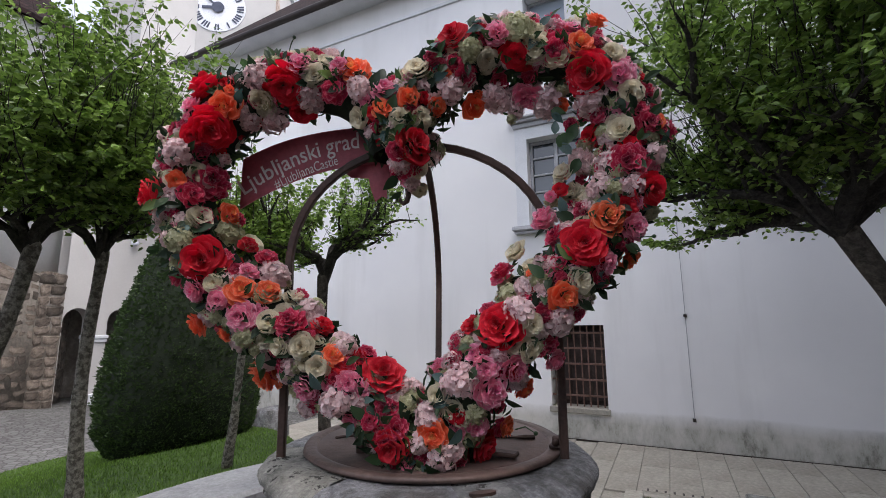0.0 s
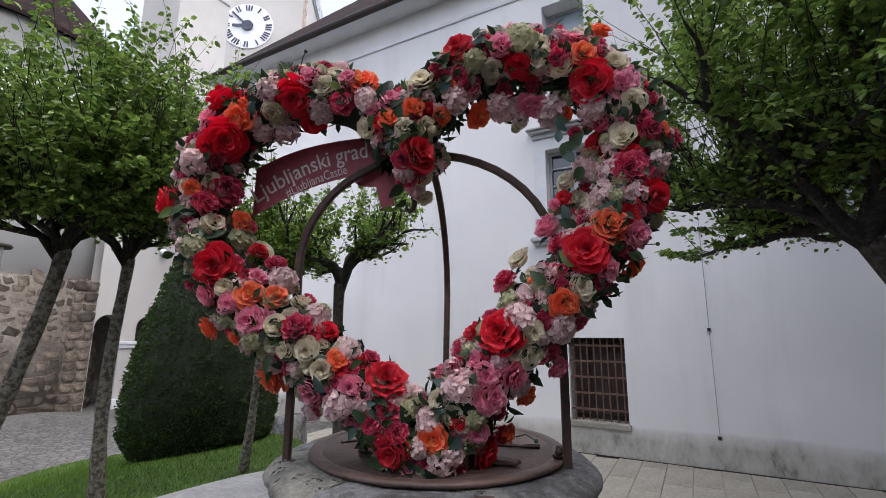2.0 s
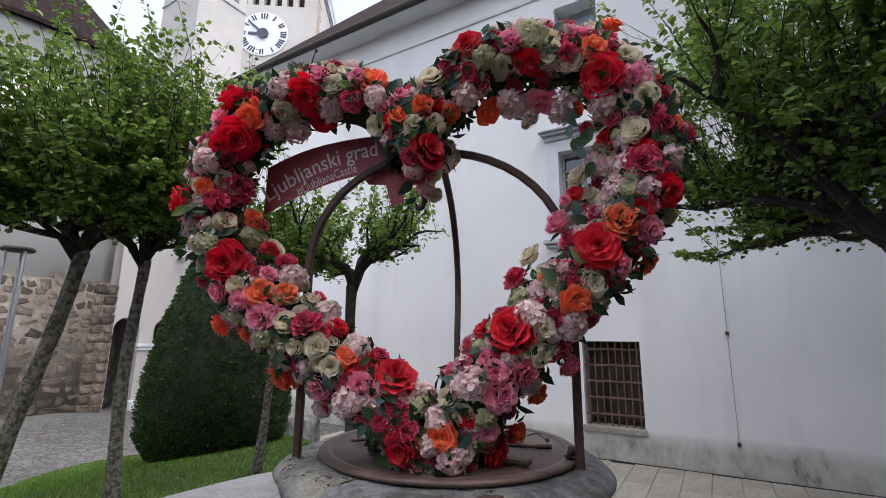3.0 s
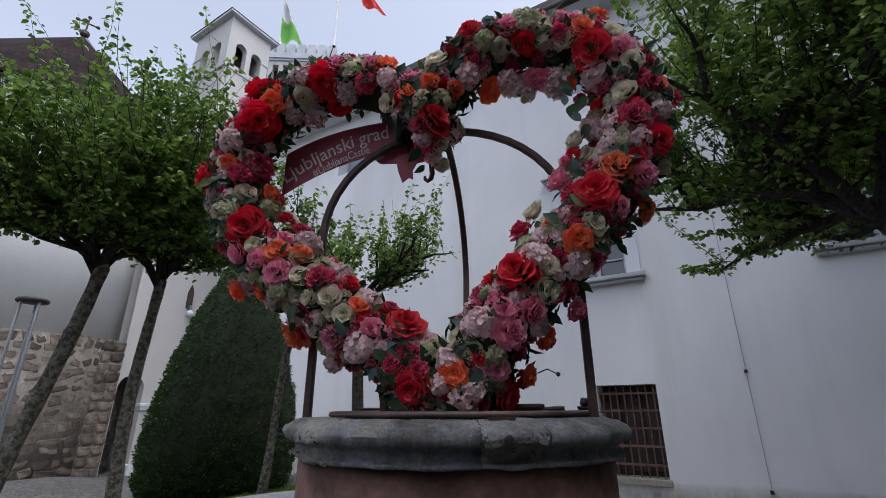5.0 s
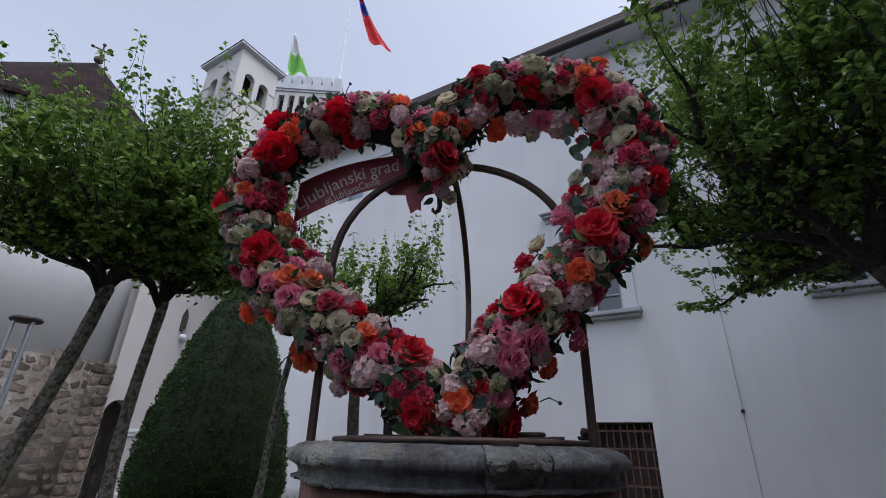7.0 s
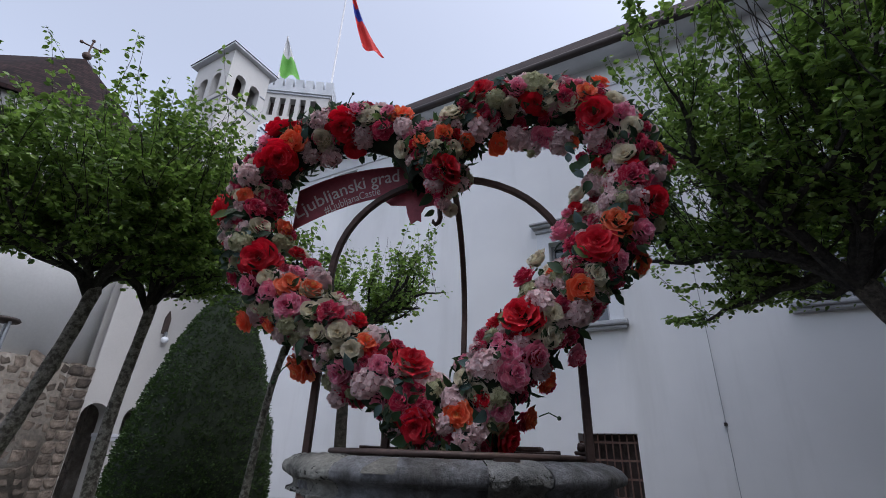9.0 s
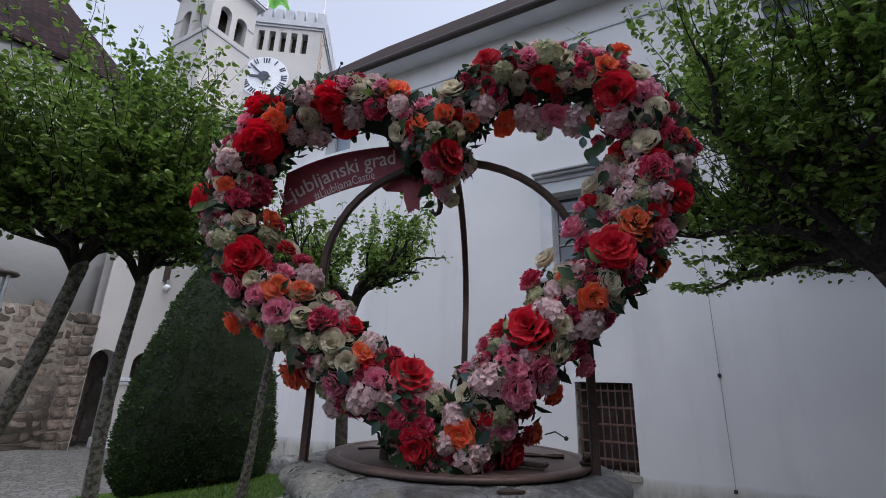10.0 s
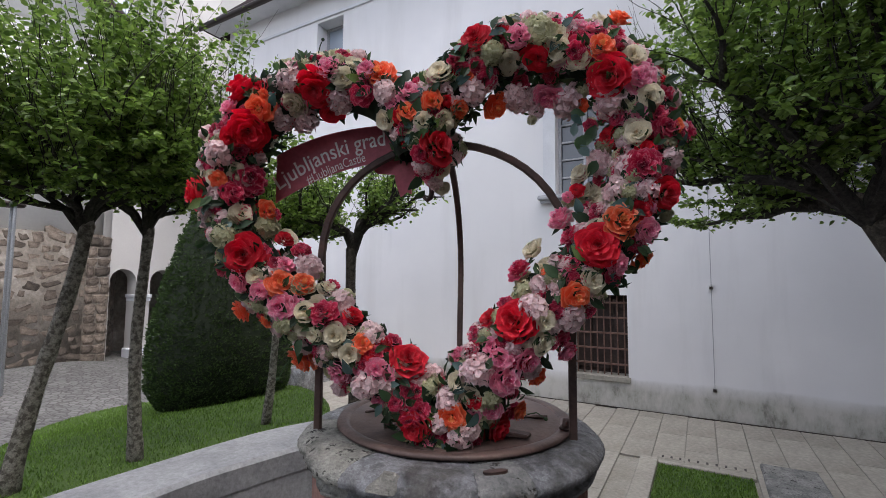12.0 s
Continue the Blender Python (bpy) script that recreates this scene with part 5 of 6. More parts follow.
for kind, u, v, r in INNER_FILL:
    if kind == "leaf":
        turn = rng.uniform(0, 6.28)
        d = (HU * math.cos(turn) + HV * math.sin(turn) - HN * rng.uniform(0.0, 0.5)).normalized()
        up = (-HN - d * -HN.dot(d)).normalized()
        ob = new("silk_leaf", FILL_LEAF if rng.random() < 0.45 else FILL_LEAF_DARK)
        ob.parent = heart
        ob.matrix_basis = Matrix.Translation(in_heart(u, v, -0.03) - d * r * 0.4 - heart.location) @ Matrix((d.cross(up), d, up)).transposed().to_4x4() @ Matrix.Diagonal((0.8 * r, 0.8 * r, 0.8 * r, 1))
    else:
        place, way = on_heart(u, v)
        way = (way - HN * 0.8 + 0.3 * Vector((rng.uniform(-1, 1), rng.uniform(-1, 1), rng.uniform(-1, 1)))).normalized()
        put(FLOWER_NAMES[kind], rng.choice(meshes_by_kind[kind]), place - way * r * 0.4, way, rng.uniform(0, 360), (r, r, r))
        taken.append((u, v, r))
# small blossoms that fill the gaps between the large ones, and round the back
small = [mesh_of("small_blossom", cluster(12, 0.45, 300 + k), PETALS[c], True) for k, c in enumerate(("pale", "magenta", "lime", "pink", "cream", "red", "magenta"))]
filler = {k: [m for m in bpy.data.meshes if m.name.startswith(k + "_flower")] for k in FLOWER_NAMES}
placed = tries = 0
while placed < 185 and tries < 6000:
    tries += 1
    q = LINE[rng.randrange(240)]
    a, rr = rng.uniform(0, 2 * math.pi), 0.125 * math.sqrt(rng.random())
    u, v = q.x + rr * math.cos(a), q.y + rr * math.sin(a)
    r = rng.uniform(0.022, 0.036)
    if over_banner(u, v - 0.8 * r) or any((u - x) ** 2 + (v - y) ** 2 < (0.74 * s + 0.3 * r) ** 2 for x, y, s in taken):
        continue
    place, way = on_heart(u, v)
    kind = rng.choice(("pale", "magenta", "pink", "lime", "pink", "magenta", "red", "cream"))
    put(FLOWER_NAMES[kind], rng.choice(filler[kind]), place - way * (r * 0.45 + 0.012), way, rng.uniform(0, 360), (r, r, r))
    taken.append((u, v, r))
    placed += 1
for u, v, r in list(taken):
    near = min(LINE, key=lambda q: (q.x - u) ** 2 + (q.y - v) ** 2)
    gap = math.hypot(u - near.x, v - near.y)
    if gap > 0.07:
        for f in (0.55, 0.85):
            fu, fv = near.x + f * (u - near.x) + rng.uniform(-0.02, 0.02), near.y + f * (v - near.y) + rng.uniform(-0.02, 0.02)
            if over_banner(fu, fv - 0.03):
                continue
            place, way = on_heart(fu, fv)
            kind = rng.choice(("pale", "cream", "magenta", "lime"))
            k = rng.uniform(0.026, 0.036)
            put(FLOWER_NAMES[kind], rng.choice(filler[kind]), place + HN * 0.03, way, rng.uniform(0, 360), (k, k, k))
placed = tries = 0
while placed < 300 and tries < 9000:
    tries += 1
    q = LINE[rng.randrange(240)]
    a, rr = rng.uniform(0, 2 * math.pi), 0.125 * math.sqrt(rng.random())
    u, v = q.x + rr * math.cos(a), q.y + rr * math.sin(a)
    if over_banner(u, v - 0.02) or any((u - x) ** 2 + (v - y) ** 2 < (0.8 * s) ** 2 for x, y, s in taken):
        continue
    place, way = on_heart(u, v)
    r = rng.uniform(0.014, 0.026)
    put("small_blossom", rng.choice(small), place - way * 0.03, way, rng.uniform(0, 360), (r, r, r))
    taken.append((u, v, r * 0.8))
    placed += 1
for k in range(110):
    q = LINE[(k * 240) // 110]
    a = rng.uniform(0.1, math.pi - 0.1)
    way = (HU * math.cos(a) + HV * rng.uniform(-0.6, 0.6) + HN * math.sin(a)).normalized()
    kind = rng.choice(["red", "pink", "cream", "orange", "pale"])
    r = rng.uniform(0.035, 0.055)
    spot = Vector((q.x, q.y)) + 0.085 * Vector((way.dot(HU), way.z))
    if over_banner(spot.x, spot.y - r) or over_banner(spot.x - r, spot.y):
        continue
    put(FLOWER_NAMES[kind], bpy.data.meshes[kind + "_flower"], in_heart(q.x, q.y, 0) + way * 0.085 - way * r * 0.4, way, rng.uniform(0, 360), (r, r, r))


def joined_leaves(rows, mat, name):
    """Many small silk leaves in one mesh; rows of place, direction, facing, length."""
    bm = bmesh.new()
    for p, d, up, ln in rows:
        x = d.cross(up).normalized()
        z = x.cross(d).normalized()
        v = [bm.verts.new(p + (x * a + d * b + z * c) * ln) for a, b, c in ((0, 0, 0), (-0.2, 0.3, 0.05), (-0.22, 0.6, 0.04), (0, 1, -0.12), (0.22, 0.6, 0.04), (0.2, 0.3, 0.05), (0, 0.5, -0.03))]
        for a, b in ((0, 1), (1, 2), (2, 3), (3, 4), (4, 5), (5, 0)):
            bm.faces.new((v[6], v[b], v[a]))
    ob = under(part(name, bm, mat, None, "dark green silk leaves between the flowers"), heart)
    return tagged(ob, kind="stuff")


def leaf_rows(count, lo, hi, rng):
    rows = []
    for k in range(count):
        q, q2 = LINE[k % 240], LINE[(k + 1) % 240]
        along = (HU * (q2.x - q.x) + HV * (q2.y - q.y)).normalized()
        a = rng.uniform(0, 2 * math.pi)
        out = (along.cross(HN) * math.cos(a) + HN * math.sin(a)).normalized()
        p = in_heart(q.x, q.y, 0) + out * rng.uniform(0.07, 0.1) + along * rng.uniform(-0.01, 0.01)
        if over_banner((p - HC).dot(HU), (p - HC).z - 0.025):
            continue
        d = (out * rng.uniform(0.2, 1.0) + along * rng.uniform(-1, 1) + out.cross(along) * rng.uniform(-1, 1)).normalized()
        rows.append((p, d, out, rng.uniform(lo, hi)))
    return rows


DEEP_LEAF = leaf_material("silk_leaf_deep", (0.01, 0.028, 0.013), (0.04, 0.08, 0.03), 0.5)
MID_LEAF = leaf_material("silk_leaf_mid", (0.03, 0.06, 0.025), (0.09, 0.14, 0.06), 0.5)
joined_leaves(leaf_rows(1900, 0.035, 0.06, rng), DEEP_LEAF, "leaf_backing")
joined_leaves(leaf_rows(500, 0.025, 0.045, rng), MID_LEAF, "leaf_backing")
collar = []
for u, v, r in taken[:170]:
    place, way = on_heart(u, v)
    for k in range(3):
        side_way = way.orthogonal().normalized()
        side_way.rotate(Matrix.Rotation(rng.uniform(0, 6.28), 3, way))
        collar.append((place - way * (r * 0.5 + 0.02) + side_way * r * 0.45, (side_way - way * rng.uniform(-0.2, 0.3)).normalized(), way, r * rng.uniform(0.8, 1.25)))
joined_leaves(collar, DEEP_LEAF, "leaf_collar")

leaf_kinds = [mesh_of("silk_leaf", leaf_bm(1, 0.55), m, True) for m in (CLOTH_LEAF, CLOTH_LEAF, CLOTH_LEAF_BLUE, CLOTH_LEAF_LIME)]
for k in range(400):
    q = LINE[rng.randrange(240)]
    a, rr = rng.uniform(0, 2 * math.pi), TUBE * rng.uniform(0.3, 1.18)
    u, v = q.x + rr * math.cos(a), q.y + rr * math.sin(a)
    if over_banner(u, v - 0.03) or any((u - x) ** 2 + (v - y) ** 2 < (0.8 * r) ** 2 for x, y, r in taken[:142]):
        continue
    place, way = on_heart(u, v)
    side_way = way.orthogonal().normalized()
    side_way.rotate(Matrix.Rotation(rng.uniform(0, 6.28), 3, way))
    d = (side_way + way * rng.uniform(0.1, 0.9)).normalized()
    up = (way - d * way.dot(d)).normalized()
    x = d.cross(up)
    rot = Matrix((x, d, up)).transposed().to_4x4()
    s = rng.uniform(0.032, 0.066)
    ob = new("silk_leaf", leaf_kinds[0 if k % 20 < 10 else 2 if k % 20 < 17 else 3 if k % 20 == 18 else 1])
    ob.parent = heart
    ob.matrix_basis = Matrix.Translation(place - way * rng.uniform(0.0, 0.03) - heart.location) @ rot @ Matrix.Diagonal((s, s, s, 1))
BUD_STEMS = [((0.510, -0.127), (0.087, 0.025)), ((0.198, -0.623), (0.052, -0.005)), ((-0.497, 0.527), (0.027, 0.052)), ((-0.551, -0.482), (-0.039, -0.063))]
# stray stems with a bud
for (u, v), (du, dv) in BUD_STEMS:
    p0, p1 = in_heart(u, v, -0.05), in_heart(u + du, v + dv, -0.07)
    bm = tube(bmesh.new(), [p0, (p0 + p1) / 2 + Vector((0, 0, 0.012)), p1], [0.002, 0.002, 0.0015], 5)
    bmesh.ops.create_icosphere(bm, subdivisions=2, radius=0.006, matrix=Matrix.Translation(p1))
    under(part("bud_stem", bm, CLOTH_LEAF), heart)

# ---- banner behind the heart's left lobe ----
banner = thing("castle_banner", in_heart(-0.45, 0.2, 0.1), "crimson curved ribbon board with pale printed castle name", "sign")


def ribbon_top(u):
    return 0.335 - 0.43 * (u + 0.27) ** 2 - (0.0 if u > -0.5 else 0.35 * (u + 0.5) ** 2)


def ribbon_low(u):
    return 0.2 - 0.65 * (u + 0.3) ** 2 - 0.08 * (-0.3 - u)


bm = bmesh.new()
N_ = 24
cols = []
for i in range(N_ + 1):
    u = -0.71 + 0.47 * i / N_
    cols.append([in_heart(u, z, o) for z in (ribbon_low(u), ribbon_top(u)) for o in (0.094, 0.1)])
vs = [[bm.verts.new(p) for p in c] for c in cols]
for p, q in zip(vs, vs[1:]):
    for a, b in ((0, 2), (2, 3), (3, 1), (1, 0)):
        bm.faces.new((p[a], q[a], q[b], p[b]))
bm.faces.new((vs[0][0], vs[0][2], vs[0][3], vs[0][1]))
bm.faces.new((vs[-1][1], vs[-1][3], vs[-1][2], vs[-1][0]))
bmesh.ops.recalc_face_normals(bm, faces=bm.faces)
under(part("ribbon", bm, BANNER), banner)
bm = bmesh.new()
outline = [(-0.36, 0.32), (-0.36, 0.19), (-0.325, 0.16), (-0.262, 0.155), (-0.255, 0.12), (-0.238, 0.072), (-0.215, 0.09), (-0.198, 0.082), (-0.2, 0.12), (-0.185, 0.148), (-0.12, 0.16), (-0.05, 0.22), (-0.05, 0.33), (-0.2, 0.335)]
a = [bm.verts.new(in_heart(u, v, 0.104)) for u, v in outline]
b = [bm.verts.new(in_heart(u, v, 0.11)) for u, v in outline]
bm.faces.new(a)
bm.faces.new(b[::-1])
for k in range(len(a)):
    j = (k + 1) % len(a)
    bm.faces.new((a[k], b[k], b[j], a[j]))
bmesh.ops.recalc_face_normals(bm, faces=bm.faces)
under(part("ribbon_tail", bm, BANNER), banner)


def curved_text(words, size, u0, u1, base, name):
    """Letters laid along a curve on the board, from u0 to u1."""
    cu = bpy.data.curves.new(name, "FONT")
    cu.body, cu.size, cu.extrude, cu.offset = words, size, 0.0, 0.0007 if size > 0.06 else 0.0
    cu.resolution_u = 4
    tmp = new(name + "_tmp", cu)
    me = bpy.data.meshes.new_from_object(tmp.evaluated_get(bpy.context.evaluated_depsgraph_get()))
    bpy.data.objects.remove(tmp)
    w = max(v.co.x for v in me.vertices)
    k = (u1 - u0) / w
    for v in me.vertices:
        u = u0 + v.co.x * k
        sl = math.atan((base(u + 0.01) - base(u - 0.01)) / 0.02)
        y = v.co.y * 1.0
        v.co = in_heart(u - math.sin(sl) * y, base(u) + math.cos(sl) * y, 0.0905)
    me.materials.append(LETTER)
    ob = new(name, me)
    return under(ob, banner)


curved_text("Ljubljanski grad", 0.083, -0.698, -0.293, lambda u: 0.262 - 0.75 * (u + 0.29) ** 2 - 0.08 * (-0.27 - u), "name_lettering")
curved_text("#LjubljanaCastle", 0.05, -0.58, -0.365, lambda u: 0.214 - 0.75 * (u + 0.3) ** 2 - 0.12 * (-0.3 - u), "tag_lettering")

# ---- curved stone bench wall beside the well ----
bench = thing("stone_bench_wall", (-1.5, 1.6, 0), "low curved grey marble bench wall edging the lawn", "bench wall")
inner = [(-1.62, -1.0), (-1.45, -0.2), (-1.39, 0.5), (-1.36, 1.1), (-1.32, 1.6), (-1.23, 2.0), (-1.05, 2.4), (-0.8, 2.7)]
outer = [(-1.98, -0.9), (-1.81, -0.1), (-1.75, 0.55), (-1.72, 1.15), (-1.7, 1.7), (-1.62, 2.2), (-1.42, 2.62), (-1.1, 2.95)]


def dense(poly, n=6):
    out = []
    P = [poly[0]] + poly + [poly[-1]]
    for k in range(1, len(P) - 2):
        for i in range(n):
            t = i / n
            out.append(tuple(0.5 * (2 * P[k][c] + (P[k + 1][c] - P[k - 1][c]) * t + (2 * P[k - 1][c] - 5 * P[k][c] + 4 * P[k + 1][c] - P[k + 2][c]) * t * t + (3 * P[k][c] - P[k - 1][c] - 3 * P[k + 1][c] + P[k + 2][c]) * t ** 3) for c in (0, 1)))
    return out + [poly[-1]]


inn, out = dense(inner), dense(outer)
TOPZ = 0.9


def strip(bm, ia, ib, zs):
    """A run of wall between stations ia and ib with a bevelled top, for the heights given."""
    rows = []
    for k in range(ia, ib + 1):
        (ax_, ay_), (bx_, by_) = inn[k], out[k]
        prof = []
        for f, z in zs:
            prof.append(bm.verts.new((ax_ + (bx_ - ax_) * f, ay_ + (by_ - ay_) * f, z + 0.004 * noise.noise((3 * ax_, 3 * ay_, f * 5)))))
        rows.append(prof)
    n = len(zs)
    for p, q in zip(rows, rows[1:]):
        for j in range(n):
            bm.faces.new((p[j], q[j], q[(j + 1) % n], p[(j + 1) % n]))
    bm.faces.new(rows[0])
    bm.faces.new(rows[-1][::-1])
    bmesh.ops.recalc_face_normals(bm, faces=bm.faces)
    return bm


n_st = len(inn) - 1
for a, b in ((0, 10), (10, 19), (19, 28), (28, 36), (36, n_st)):
    under(part("coping_stone", strip(bmesh.new(), a, b, [(0.0, 0.77), (0.0, TOPZ - 0.02), (0.05, TOPZ), (0.95, TOPZ), (1.0, TOPZ - 0.02), (1.0, 0.77)]), BENCH_STONE), bench)
under(part("bench_body", strip(bmesh.new(), 0, n_st, [(0.012, -0.05), (0.012, 0.769), (0.988, 0.769), (0.988, -0.05)]), BENCH_STONE), bench)
boulder = thing("stone_block", (-4.75, 5.35, 0), "rough grey weathered stone block on the paving", "stone")
bm = bmesh.new()
bmesh.ops.create_cube(bm, size=1, matrix=Matrix.Translation((0, 0, 0.24)) @ Matrix.Diagonal((0.36, 0.4, 0.5, 1)))
bmesh.ops.subdivide_edges(bm, edges=bm.edges, cuts=4, use_grid_fill=True)
for vtx in bm.verts:
    k = vtx.co - Vector((0, 0, 0.24))
    vtx.co += 0.05 * noise.noise_vector(vtx.co * 5) - k * 0.25 * max(0, k.length - 0.25)
part("block", bm, RIM_GREY, boulder, "", True)

# ---- trees ----
LEAF_SHAPE = ((0, 0, 0), (-0.27, 0.24, 0.06), (-0.31, 0.6, 0.07), (0, 1.0, -0.12), (0.31, 0.6, 0.07), (0.27, 0.24, 0.06), (0, 0.5, -0.04))


def add_leaf(bm, p, d, up, s):
    x = d.cross(up)
    if x.length < 1e-4:
        x = d.orthogonal()
    x.normalize()
    z = x.cross(d).normalized()
    v = [bm.verts.new(p + (x * a + d * b + z * c) * s) for a, b, c in LEAF_SHAPE]
    for a, b in ((0, 1), (1, 2), (2, 3), (3, 4), (4, 5), (5, 0)):
        bm.faces.new((v[6], v[b], v[a]))


def grow(bm, p, d, length, r, rng, up_pull, wig, steps=6, lowest=-9.0):
    """A limb from p along d that wanders and bends upwards; returns its points."""
    pts, rad = [p.copy()], [r]
    d = d.normalized()
    for i in range(steps):
        d = (d + Vector((rng.uniform(-wig, wig), rng.uniform(-wig, wig), rng.uniform(-wig, wig) + up_pull))).normalized()
        p = p + d * length / steps
        p.z = max(p.z, lowest + 0.03 * rng.random())
        pts.append(p.copy())
        rad.append(r * (1 - 0.75 * (i + 1) / steps))
    tube(bm, pts, rad, 6 if r > 0.012 else 4)
    return pts


def pollard_tree(seed, base, fork, spread, shoot, limbs, shoots, leaf, leaves_per, trunk_r, label, low=0.0, floor=0.0, west=-99.0, rise=(0.35, 1.1), thick=0.58, gaps=-0.3, scale=3.3, spur=16, bark=None):
    """A pollarded yard tree: leaning trunk, knotty level limbs, upright leafy shoots."""
    rng = random.Random(seed)
    tree = thing("pollarded_tree", base, label, "tree", "pollarded trees in the yard")
    base, fork = Vector(base), Vector(fork)
    bm = bmesh.new()
    pts, rad = [], []
    for i in range(15):
        t = i / 14
        p = base.lerp(fork, t) + Vector((0.02 * math.sin(5 * t + seed), 0.02 * math.cos(4 * t + seed), 0))
        pts.append(p - Vector((0, 0, 0.06)) if i == 0 else p)
        rad.append(trunk_r * (1.25 - 0.3 * t + (0.35 * (1 - t) ** 8) + 0.08 * rng.uniform(-1, 1) + (0.14 if t > 0.93 else 0)))
    pts.append(fork + (fork - base).normalized() * 0.09)
    rad.append(trunk_r * 0.45)
    tube(bm, pts, rad, 12)
    under(part("trunk", bm, bark or BARK, None, "", True), tree)
    limb_bm, crown = bmesh.new(), bmesh.new()
    ends = []
    for k in range(limbs):
        a = 2 * math.pi * (k + rng.uniform(-0.25, 0.25)) / limbs
        up = rise[0] + (rise[1] - rise[0]) * ((k * 5 + 2) % limbs) / (limbs - 1)
        d = Vector((math.cos(a), math.sin(a), up))
        lp = grow(limb_bm, fork - Vector((0, 0, 0.04)), d, spread * rng.uniform(0.75, 1.05), trunk_r * thick, rng, 0.0, 0.28, 8, max(fork.z, floor - 0.02))
        ends += [(q, i / 8) for i, q in enumerate(lp) if i >= 3]
        for q in (lp[2], lp[3], lp[4], lp[6]):
            b = a + rng.choice((-1, 1)) * rng.uniform(0.4, 1.1)
            sp = grow(limb_bm, q, Vector((math.cos(b), math.sin(b), up * 0.6 + rng.uniform(0.0, 0.6))), spread * 0.5 * rng.uniform(0.7, 1.2), trunk_r * thick * 0.6, rng, 0.02, 0.32, 5, floor + 0.03)
            ends += [(w, 0.4 + 0.6 * i / 5) for i, w in enumerate(sp) if i >= 1]
    # short leafy spurs that hide the limbs towards their ends
    for q, f in ends:
        if f < 0.5 or q.x < west:
            continue
        for i in range(spur):
            p = q + Vector((rng.gauss(0, 0.05), rng.gauss(0, 0.05), rng.gauss(-0.005, 0.03)))
            b = rng.uniform(0, 6.28)
            ld = Vector((math.cos(b), math.sin(b), rng.uniform(-0.9, 0.4))).normalized()
            add_leaf(crown, p, ld, Vector((rng.uniform(-1, 1), rng.uniform(-1, 1), 0.7)), leaf * rng.uniform(0.6, 1.2))
    for k in range(shoots):
        q, f = rng.choice(ends)
        out = (q - fork)
        out.z = 0
        if q.x < west or q.z < floor - 0.02:
            continue
        if west > -9 and q.x < fork.x - 0.35 and rng.random() < 0.3:
            continue
        tall = shoot * rng.uniform(0.4, 1.1) * (1.12 - 0.4 * f)
        if rng.random() < 0.06:
            tall *= 1.25
        d = Vector((rng.uniform(-0.5, 0.5), rng.uniform(-0.5, 0.5), 1)) + out * 0.35
        if rng.random() < 0.34:
            d = Vector((rng.uniform(-1, 1), rng.uniform(-1, 1), rng.uniform(0.0 - low, 0.5))) + out * 0.6
            tall *= 0.4
        sp = grow(limb_bm, q, d, tall, 0.0032, rng, 0.06, 0.22, 6, floor)
        for i in range(leaves_per):
            t = rng.uniform(0.05, 1.0) * 5.99
            j = int(t)
            p = sp[j].lerp(sp[j + 1], t - j)
            b = rng.uniform(0, 6.28)
            away = math.hypot(p.x - fork.x, p.y - fork.y)
            if p.z < floor - 0.04 + 0.06 * noise.noise(p * 4) + 0.2 * max(0.0, 1 - away / 0.4) or noise.noise(p * scale + Vector((seed, 0, 0))) < gaps:
                continue
            ld = Vector((math.cos(b), math.sin(b), rng.uniform(-0.8, 0.6))).normalized()
            add_leaf(crown, p + ld * 0.012, ld, Vector((rng.uniform(-1, 1), rng.uniform(-1, 1), 0.7)), leaf * rng.uniform(0.6, 1.25))
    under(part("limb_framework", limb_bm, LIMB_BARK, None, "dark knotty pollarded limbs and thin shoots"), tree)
    under(part("crown", crown, LEAF, None, "fresh green small leaves"), tree)
    return tree


pollard_tree(3, (-2.66, 1.22, 0.62), (-2.4, 1.37, 2.14), 0.82, 0.95, 9, 480, 0.038, 84, 0.037, "small pollarded yard tree with leaning grey trunk", 0.0, 2.24, gaps=-0.2)
pollard_tree(8, (-2.6, 1.83, 0.62), (-2.46, 1.75, 2.165), 0.82, 1.3, 9, 450, 0.038, 80, 0.033, "small pollarded yard tree with dark slender trunk", 0.0, 2.27, gaps=-0.2)
pollard_tree(13, (-2.5, 2.78, 0.63), (-2.2, 2.75, 2.05), 0.5, 0.7, 7, 110, 0.046, 40, 0.027, "small pollarded yard tree beside the clipped yew", 0.0, 2.2)
pollard_tree(19, (-1.86, 3.2, 0.0), (-1.85, 3.13, 2.1), 0.84, 0.7, 9, 260, 0.038, 40, 0.045, "small pollarded yard tree behind the flower heart", 0.05, 2.26, -99.0, (0.25, 1.0), 0.62, -0.08, 3.3, 7, DARK_BARK)
pollard_tree(27, (2.5, 3.08, 0.0), (1.424, 2.876, 2.158), 1.15, 1.4, 11, 760, 0.038, 96, 0.05, "broad pollarded yard tree with dense dark crown", 0.08, 2.24, 0.6, (0.06, 0.95), 0.75, -0.12, 2.8, 16, DARK_BARK)

# ---- clipped yew ----
YX, YY, YR = -4.25, 3.6, 0.8
yew = thing("clipped_yew", (YX, YY, lawn_height(YX, YY)), "tall dark green yew clipped to a rounded cone", "shrub")
prof = [(0.0, 0.0), (0.68, 0.02), (0.78, 0.25), (0.8, 0.55), (0.74, 1.0), (0.64, 1.45), (0.5, 1.9), (0.34, 2.3), (0.18, 2.58), (0.0, 2.7)]


